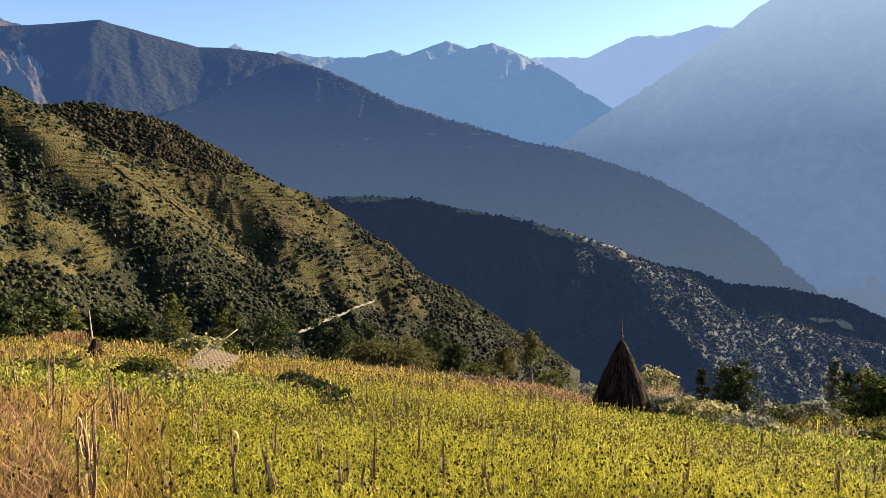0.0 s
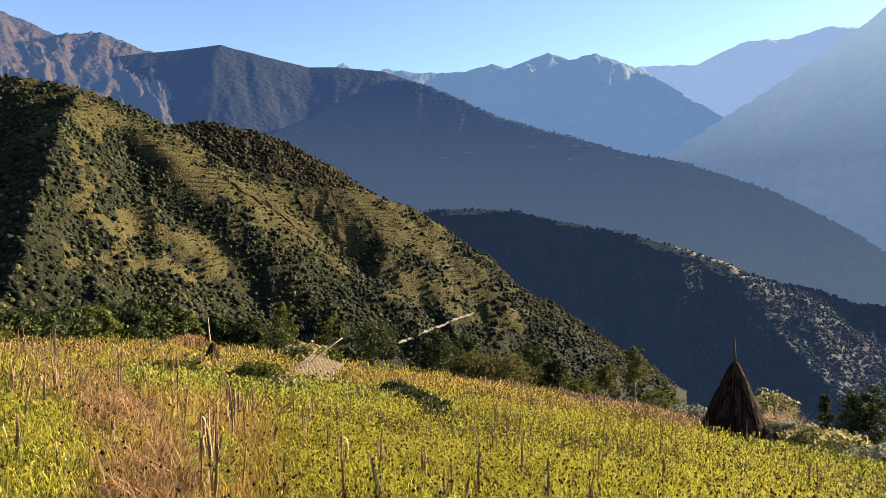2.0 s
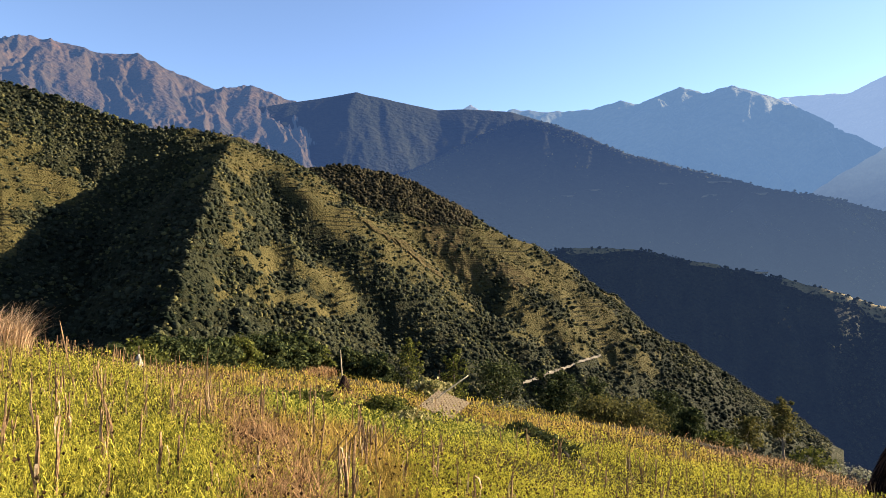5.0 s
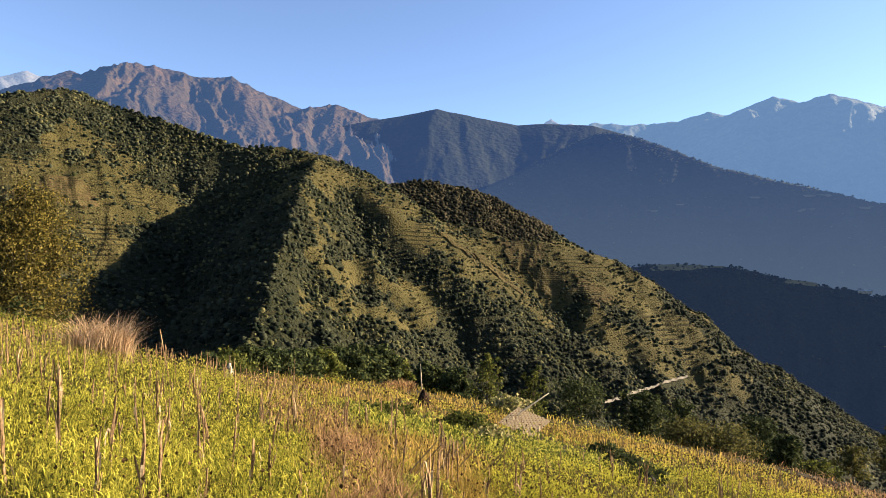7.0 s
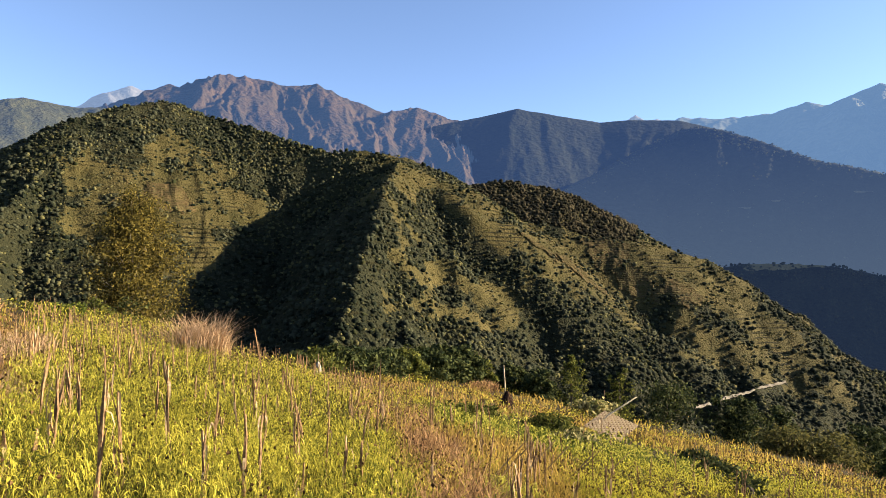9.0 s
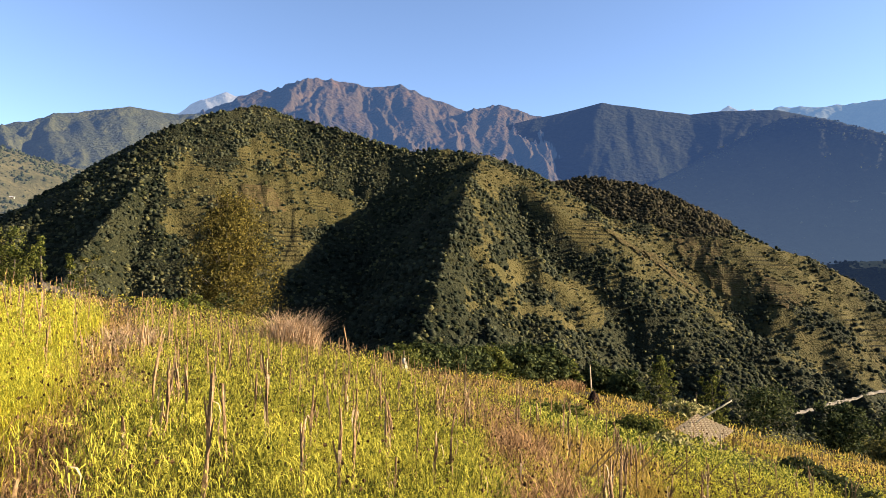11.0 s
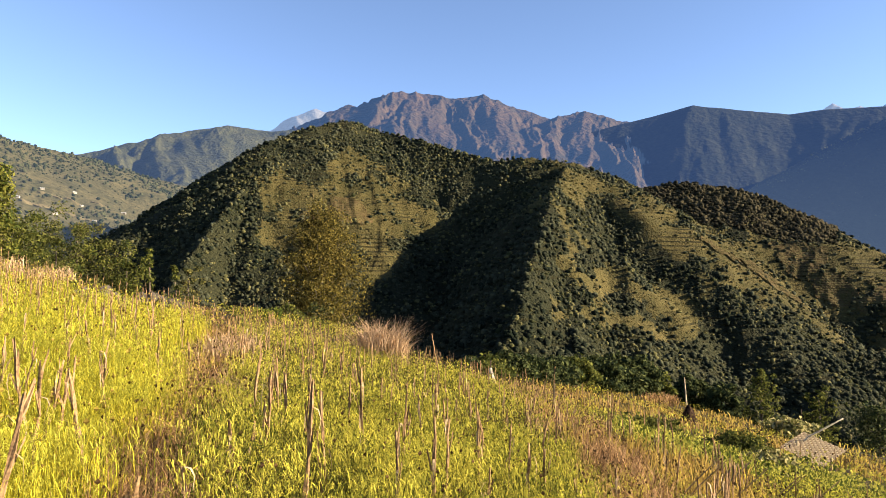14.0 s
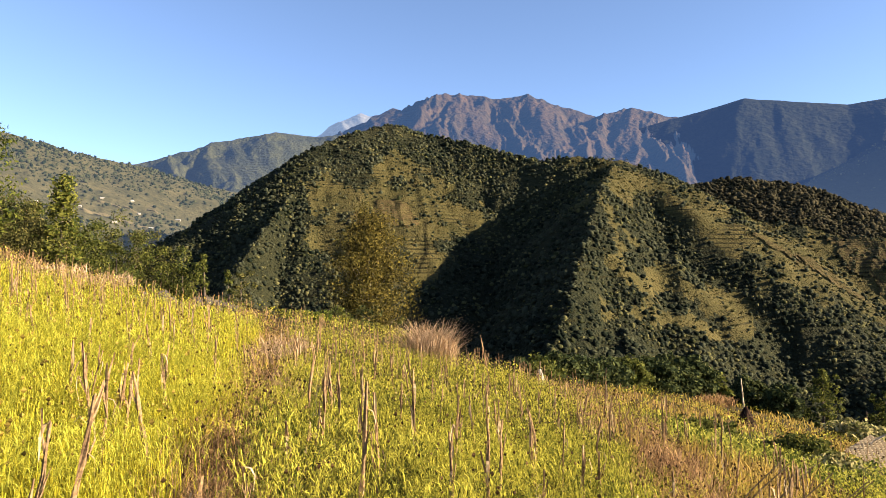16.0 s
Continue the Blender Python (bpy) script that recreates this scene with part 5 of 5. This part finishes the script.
stone_row("stone_bank", "low dark bank of stones beside the bean plants", (-5.2, 22.2), (-2.1, 14.4), 90, 0.2, 0.16, 5, "bank")
stone_row("stone_wall", "low tumbled dry stone wall at the terrace edge", (-21.0, 4.6), (-23.5, 8.6), 70, 0.3, 0.35, 6, "wall")
for i, (az, d, top) in enumerate([(12.8, 20.5, -13.4), (11.4, 18.3, -14.0), (10.2, 16.2, -14.9)]):
    shrub("shrub", "dark weeds growing on the stone bank", az, d, top, 1.2, TREE_DARK, 150 + i, clumps=12, per=60, leaf=0.05)

# ---- tall dry grass tufts ----
def tuft(label, az, d, high, wide, n, seed, mat):
    x, y, _ = place(az, 0, d)
    v, f = clump(n * 2, high, wide / 2, 0.0025 + 0.0003 * d, seed, 0.55)
    ob = tagged(new("grass_tuft", mesh_np("grass_tuft", v, tris=f, mats=[mat])), label, "grass tuft")
    ob.location = (x, y, float(ground_z(np.array(x), np.array(y))) - 0.03)


PLUME = material("plume_grass", (0.2112, 0.1344, 0.072), (0.5376, 0.3744, 0.2304), scale=1, bump=0, leaf=0.4, island=0.6)
for i, (az, d, high, wide, n) in enumerate([(53.8, 20, 1.75, 1.3, 520), (52.9, 20.3, 1.5, 0.9, 300), (54.6, 20, 1.2, 0.8, 200), (-18.6, 25, 1.3, 1.2, 420), (33.4, 5.7, 0.62, 0.9, 420), (33.5, 6.6, 0.62, 0.9, 380), (35.0, 5.0, 0.55, 0.7, 420), (35.5, 8.0, 0.65, 1.2, 380), (36.5, 9.6, 0.65, 1.3, 380), (38.5, 5.6, 0.55, 0.7, 300), (66.5, 8.6, 0.5, 0.7, 380), (65.8, 10.5, 0.5, 0.8, 380), (67.5, 12.5, 0.55, 0.9, 300), (66.2, 13.8, 0.7, 1.0, 300), (37.8, 48, 0.9, 2.6, 260), (34.6, 50, 0.9, 2.8, 260), (30, 52, 0.9, 2.8, 220), (77, 27, 0.6, 2.4, 400), (80, 26, 0.6, 2.6, 400), (83, 26, 0.6, 2.4, 300)]):
    tuft("tall reddish dry grass with feathery plumes", az, d, high, wide, n, 400 + i, DRY_GRASS if az < 40 and az > 0 else PLUME)

# ---- cut maize stalks ----
STALK = material("maize_stalk", (0.06, 0.034, 0.018), (0.32, 0.2, 0.1), scale=9, bump=0.5, depth=0.006, rough=0.7)
HUSK = material("maize_husk", (0.15, 0.095, 0.045), (0.48, 0.36, 0.22), scale=7, bump=0.3, rough=0.7, leaf=0.2)


def stalk(seed):
    """A dead maize stalk, 1 m high: a kinked cane with nodes and a torn top, and withered leaves hanging on it."""
    g = np.random.default_rng(seed)
    pts, r, p = [], [], np.array([0.0, 0.0, 0.0])
    bend = g.normal(scale=0.03, size=2)
    for i in range(8):
        k = i / 7
        pts.append(p.copy())
        r.append(0.0128 * (1 - 0.2 * k) * (1.22 if i % 2 else 0.92))
        p += np.array([bend[0] * 0.14 + g.normal(scale=0.007), bend[1] * 0.14 + g.normal(scale=0.007), 1 / 7])
    r[-1] *= 0.62
    parts = [tube(pts, r, 6)]
    for i in range(2):
        k, a = int(g.integers(4, 7)), g.random() * 6.283
        o = np.array([math.cos(a), math.sin(a), 0])
        parts.append(tube([pts[k], pts[k] + o * 0.02 + np.array([0, 0, 0.07]), pts[k] + o * (0.02 + 0.04 * g.random()) + np.array([0, 0, 0.14 + 0.1 * g.random()])], [0.008, 0.006, 0.002], 4, False))
    if g.random() < 0.4:
        o = np.array([0.035, 0.01, 0]) * (1 if g.random() < 0.5 else -1)
        parts.append(tube([p + o * (0.4 + i / 7) for i, p in enumerate(pts[:6])], [0.013, 0.013, 0.012, 0.012, 0.01, 0.003], 5))
    v, f = stack(parts)
    v = v + g.normal(scale=0.0028, size=v.shape) * np.array([1, 1, 3])
    cane = mesh_np("cane", v, quads=f, mats=[STALK])
    hung = []
    for i in range(int(g.integers(2, 4))):
        vs, k = [], int(g.integers(3, 8))
        q, a, n = pts[min(k, 7)], g.random() * 6.283, 0
        out, long = np.array([math.cos(a), math.sin(a), 0]), 0.12 + 0.26 * g.random()
        side = np.array([-math.sin(a), math.cos(a), 0]) * 0.008
        rise = 0.06 if g.random() < 0.5 else 0.0
        for t, w in ((0, 1.0), (0.3, 1.2), (0.65, 0.9), (1, 0.25)):
            c = q + out * (0.012 + 0.05 * math.sin(2.4 * t)) + np.array([0, 0, rise * math.sin(3 * t) - long * t * t])
            vs += [c - side * w, c + side * w]
        hung.append(mesh_np("dry_leaf", np.array(vs), quads=np.array([[2 * j, 2 * j + 1, 2 * j + 3, 2 * j + 2] for j in range(3)]), mats=[HUSK]))
    return cane, hung


STALKS = [stalk(700 + i) for i in range(10)]
ROW_A = [(-3.5, 0.2, 0.76), (-3.6, 0.3, 0.87), (-5.4, 0.8, 0.87), (-5.1, 0.8, 0.78), (-5.0, 1.1, 0.8), (-3.5, 0.9, 0.57), (-3.5, 1.2, 0.64), (-4.4, 1.8, 0.68), (-4.8, 2.2, 0.99), (-3.7, 1.9, 1.09), (-4.4, 2.5, 0.95), (-4.9, 3.2, 1.11), (-4.7, 3.4, 0.98), (-3.7, 2.9, 0.98), (-5.1, 4.9, 0.95), (-3.8, 4.0, 0.83), (-3.8, 4.2, 0.8), (-3.9, 5.5, 0.69), (-10.0, 12.2, 1.29), (-11.0, 9.7, 1.5), (-7.1, 10.1, 1.13), (-6.1, 10.2, 1.01), (-3.8, 7.6, 0.84), (-10.0, 6.3, 0.78), (-5.9, 2.9, 0.85)]
ROW_B = [(-4.7, 2.0, 0.6), (-5.4, 2.5, 0.95), (-6.4, 3.2, 0.65), (-3.5, 4.3, 0.68), (-3.1, 5.6, 0.86), (-7.5, 10.7, 1.1), (-3.9, 7.8, 0.82), (-2.4, 8.9, 0.64), (-2.5, 4.6, 1.03), (-2.6, 4.8, 0.87), (-2.1, 5.0, 0.69), (-1.5, 4.7, 0.92), (-1.7, 6.4, 0.77), (-1.2, 4.8, 0.82), (-0.8, 5.0, 0.7), (-0.6, 5.3, 0.89), (-0.3, 7.3, 0.83), (0.0, 5.8, 0.83), (0.3, 5.4, 0.72), (0.4, 5.5, 0.68), (0.9, 5.7, 0.65), (1.7, 6.0, 0.72), (2.0, 6.1, 0.71), (2.3, 6.2, 0.65), (2.0, 7.9, 0.66), (3.5, 6.6, 0.56), (-6.8, 11.2, 0.98), (-4.2, 8.3, 0.81), (-3.9, 7.9, 0.84)]
g = np.random.default_rng(77)
sx, sy, sz, szone, _ = sow(3600, 4.5, 27, -36, 92, 78)
spots = [(x, y, h, 1.0) for x, y, h in ROW_A + ROW_B]
far_spots = []
chance = {0: 0.36, 1: 0.42, 2: 0.08, 3: 0.2, 4: 0.05, 5: 0.2}
for x, y, zone in zip(sx, sy, szone):
    if zone != 6 and g.random() < chance[int(zone)] * min(1.6, (math.hypot(x, y) / 10) ** 0.6):
        h = (0.64 + 0.34 * g.random()) if zone in (0, 1) else 0.6 + 0.3 * g.random()
        (spots if math.hypot(x, y) < 14 and len(spots) < 300 else far_spots).append((x, y, h, 0.6 + 0.4 * g.random()))
FIRST = {}
for i, (x, y, h, w) in enumerate(spots):
    k = i % 10
    m = pose(x, y, float(ground_z(np.array(x), np.array(y))) - 0.03, g.normal(scale=4), g.normal(scale=4), g.random() * 360) @ Matrix.Diagonal((w, w, h, 1))
    if k not in FIRST:
        ob = tagged(new("maize_stalk", STALKS[k][0]), "dead cut maize stalk standing in the millet", "stalk", "cut maize stalks in the field")
        for me in STALKS[k][1]:
            part("dry_leaf", me, ob, "withered papery maize leaf")
        ob.matrix_basis = m
        FIRST[k] = ob
    else:
        ob = copy_thing(FIRST[k], Matrix())
        ob.matrix_basis = m
v, f = tube([(0, 0, 0), (0.01, 0.01, 0.5), (0.03, 0, 1)], [0.013, 0.012, 0.008], 4)
fs = np.array(far_spots)
v2, f2 = scatter((v, f), np.stack([fs[:, 0], fs[:, 1], ground_z(fs[:, 0], fs[:, 1]) - 0.03], 1), g.random(len(fs)) * 6.283, fs[:, 3] * 1.1, fs[:, 2], g.normal(scale=0.07, size=(len(fs), 2)))
tagged(new("far_maize_stalks", mesh_np("far_maize_stalks", v2, quads=f2, mats=[STALK])), "dead maize stalks standing farther off in the fields", "stalks", kind="stuff")

# leaning stack of thin dry canes beside the brown grass
for i in range(7):
    x, y = -4.6 + 0.12 * i + g.normal(scale=0.1), 7.3 + 0.35 * i + g.normal(scale=0.1)
    v, f = tube([(0, 0, 0), (0.25, 0.05, 0.35), (0.6, 0.1, 0.75)], [0.012, 0.01, 0.006], 5)
    ob = tagged(new("dry_cane", mesh_np("dry_cane", v, quads=f, mats=[STRAW])), "thin dry cane leaning over the brown grass", "cane", "leaning dry canes")
    ob.location, ob.rotation_euler = (x, y, float(ground_z(np.array(x), np.array(y)))), (0, 0, g.normal(scale=0.4))

# ---- far houses and the road on the hill ----
ROAD = material("dirt_road", (0.09, 0.076, 0.058), (0.2, 0.17, 0.135), scale=0.1, bump=0.2)
WHITEWASH = material("whitewash", (0.2, 0.18, 0.15), (0.38, 0.35, 0.31), scale=0.5, bump=0.1)
ROOFING = material("house_roof", (0.225, 0.225, 0.2325), (0.36, 0.36, 0.36), scale=0.5, bump=0.1, rough=0.5)


def house(label, massif, az, el_or_d, long, deep, high, turn=0.0):
    x, y, _ = place(az, 0, el_or_d)
    z = float(massif.height(np.array([x]), np.array([y]))[0])
    ob = thing("house", x, y, z - 0.6, label, "house")
    ob.rotation_euler = (0, 0, radians(az + turn))
    def box(a, b):
        (x0, y0, z0), (x1, y1, z1) = a, b
        v = np.array([(x, y, z) for z in (z0, z1) for x, y in ((x0, y0), (x1, y0), (x1, y1), (x0, y1))])
        return v, np.array([[0, 1, 5, 4], [1, 2, 6, 5], [2, 3, 7, 6], [3, 0, 4, 7], [4, 5, 6, 7], [3, 2, 1, 0]])
    v, f = box((-long / 2, -deep / 2, 0), (long / 2, deep / 2, high))
    part("wall", mesh_np("wall", v, quads=f, mats=[WHITEWASH]), ob)
    e, t = 0.6, 0.22
    rv = np.array([(sx * (long / 2 + e), sy * (deep / 2 + e), high - 0.1 + o) for o in (0, t) for sx in (-1, 1) for sy in (-1, 1)] + [(sx * (long / 2 + e), 0, high + deep * 0.3 + o) for o in (0, t) for sx in (-1, 1)])
    rq = np.array([[4, 6, 11, 10], [7, 5, 10, 11], [0, 8, 9, 2], [1, 3, 9, 8], [0, 2, 6, 4], [3, 1, 5, 7]])
    rt = np.array([[0, 4, 8], [4, 10, 8], [1, 8, 5], [5, 8, 10], [2, 9, 6], [6, 9, 11], [3, 7, 9], [7, 11, 9]])
    part("roof", mesh_np("roof", rv, tris=rt, quads=rq, mats=[ROOFING]), ob)
    for k in (-0.3, 0.0, 0.3):
        v, f = box((k * long - 0.5, -deep / 2 - 0.05, 1.0), (k * long + 0.5, -deep / 2 + 0.05, 2.0))
        part("window", mesh_np("window", v, quads=f, mats=[POLE]), ob)
    return ob


house("long pale-roofed farmhouse on the ridge's crest", house_ridge, -6.3, 1428, 22, 8, 4.5, 10)

def on_surface(massif, az, el, r0, r1):
    """The nearest place of a massif on a bearing at an elevation."""
    d = np.linspace(r0, r1, 400)
    x, y = -d * math.sin(radians(az)), d * math.cos(radians(az))
    e = bearing(x, y, massif.height(x, y))[1]
    i = int(np.argmax(e > el))
    return x[i], y[i]


for i, (az, el) in enumerate([(80.6, 5.4), (79.1, 6.1), (78.2, 4.3), (76.5, 5.0), (75.6, 3.9), (81.3, 6.7), (83.4, 5.6), (77.0, 6.0), (73.6, 4.6), (79.6, 4.0)]):
    x, y = on_surface(village_hill, az, el, 850, 1700)
    house("small whitewashed farmhouse among terraces", village_hill, az, math.hypot(x, y), 4.5 + i % 3 * 1.6, 3.6, 2.6, 15 * (i % 4) - 20)

line = [(12.4, -10.4), (11.2, -10.0), (10.2, -9.5), (9.3, -9.2), (8.6, -8.95), (7.7, -8.5), (6.8, -8.2), (5.9, -7.9)]
reach = np.array([math.hypot(*hill.meet(az, el, 380, 900)) for az, el in line])
reach = np.polyval(np.polyfit(np.arange(8), reach, 1), np.arange(8)) - 14
line = [place(az, el, d) for (az, el), d in zip(line, reach)]
vs = []
for i in range((len(line) - 1) * 6 + 1):
    k = i / 6
    j = min(int(k), len(line) - 2)
    (ax, ay, az), (bx, by, bz) = line[j], line[j + 1]
    x, y, z = ax + (bx - ax) * (k - j), ay + (by - ay) * (k - j), az + (bz - az) * (k - j) + 0.5 * math.sin(i * 1.7)
    vs += [(x * 1.005, y * 1.005, z + 0.5), (x, y, z), (x * 0.998, y * 0.998, z - 1.4)]
fs = [[3 * i + a, 3 * i + 3 + a, 3 * i + 4 + a, 3 * i + 1 + a] for i in range(len(vs) // 3 - 1) for a in (0, 1)]
tagged(new("road", mesh_np("road", np.array(vs), quads=np.array(fs), mats=[ROAD])), "pale dirt road cut across the wooded hill", "road", kind="structure")


# ---- small lit fields on the far crests, and pale strips painted as the spur's sunlit rim ----
# Each field material carries its slope's haze, painted on as emission.
SPUR_FIELD_LIT_RIM = haze_glow(material("spur_field_lit_rim", (0.05, 0.045, 0.024), (0.12, 0.098, 0.05), scale=0.05, fine=6, bump=0.3, depth=0.5), (0.025, 0.036, 0.055), (0.0085, 0.0165, 0.041), -150, 480)
CREST_FIELD = haze_glow(material("crest_field", (0.075, 0.0562, 0.024), (0.18, 0.135, 0.06), scale=0.05, fine=6, bump=0.3, depth=0.5), (0.0045, 0.0075, 0.0142))
GREEN_FIELD = haze_glow(material("green_field", (0.09, 0.0975, 0.0263), (0.21, 0.2025, 0.06), scale=0.05, fine=6, bump=0.3, depth=0.5), (0.006, 0.0097, 0.018))

VILLAGE_FIELD = haze_glow(material("village_field", (0.055, 0.046, 0.024), (0.115, 0.09, 0.048), scale=0.05, fine=6, bump=0.3, depth=0.5), (0.009, 0.014, 0.022))


def far_field(label, massif, az, d, long, deep, mat, tilt=0.0, seed=1, level=0.0):
    """A terrace field laid on the ground of a far slope, with an uneven border."""
    g = np.random.default_rng(seed)
    x0, y0, _ = place(az, 0, d)
    a, nu, nv = radians(az + tilt), 14, 7
    u, w = np.meshgrid(np.linspace(-0.5, 0.5, nu), np.linspace(-0.5, 0.5, nv), indexing="ij")
    w = w * (0.6 + 0.4 * np.cos(u * 2.6)) + 0.1 * np.sin(u * 9 + seed)
    x = x0 + u * long * math.cos(a) - w * deep * math.sin(a)
    y = y0 + u * long * math.sin(a) + w * deep * math.cos(a)
    z = massif.height(x, y) + 2.0
    z = z + level * (z[nu // 2, nv // 2] - z)
    z = np.where((np.abs(w) > 0.45) | (np.abs(u) > 0.49), z - 4, z)
    me = mesh_np("terrace_field", np.stack([x, y, z], 2), quads=grid_quads(nu, nv), mats=[mat], smooth=True)
    return tagged(new("terrace_field", me), label, "field", kind="structure")


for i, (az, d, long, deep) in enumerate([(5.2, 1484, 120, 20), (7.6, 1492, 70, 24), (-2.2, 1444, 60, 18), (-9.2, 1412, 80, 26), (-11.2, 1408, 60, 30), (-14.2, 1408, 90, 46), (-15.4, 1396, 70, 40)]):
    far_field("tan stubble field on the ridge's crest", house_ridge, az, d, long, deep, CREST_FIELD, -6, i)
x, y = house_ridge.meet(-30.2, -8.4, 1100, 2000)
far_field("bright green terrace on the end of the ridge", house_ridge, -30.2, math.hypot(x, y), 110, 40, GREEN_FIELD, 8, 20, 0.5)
# Fields, and long narrow strips that stand in for sunlight along the rim.
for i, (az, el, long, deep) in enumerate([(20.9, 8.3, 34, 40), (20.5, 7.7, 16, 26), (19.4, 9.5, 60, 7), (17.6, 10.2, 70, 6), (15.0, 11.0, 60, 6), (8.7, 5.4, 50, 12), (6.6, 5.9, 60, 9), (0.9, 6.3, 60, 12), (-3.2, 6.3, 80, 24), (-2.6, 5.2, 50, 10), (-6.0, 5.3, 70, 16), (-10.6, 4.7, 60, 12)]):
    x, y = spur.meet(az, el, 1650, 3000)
    far_field("pale patch for fields and the sunlit rim, high on the hazy spur", spur, az, math.hypot(x, y), long, deep, SPUR_FIELD_LIT_RIM, -4, 30 + i, 0.7)
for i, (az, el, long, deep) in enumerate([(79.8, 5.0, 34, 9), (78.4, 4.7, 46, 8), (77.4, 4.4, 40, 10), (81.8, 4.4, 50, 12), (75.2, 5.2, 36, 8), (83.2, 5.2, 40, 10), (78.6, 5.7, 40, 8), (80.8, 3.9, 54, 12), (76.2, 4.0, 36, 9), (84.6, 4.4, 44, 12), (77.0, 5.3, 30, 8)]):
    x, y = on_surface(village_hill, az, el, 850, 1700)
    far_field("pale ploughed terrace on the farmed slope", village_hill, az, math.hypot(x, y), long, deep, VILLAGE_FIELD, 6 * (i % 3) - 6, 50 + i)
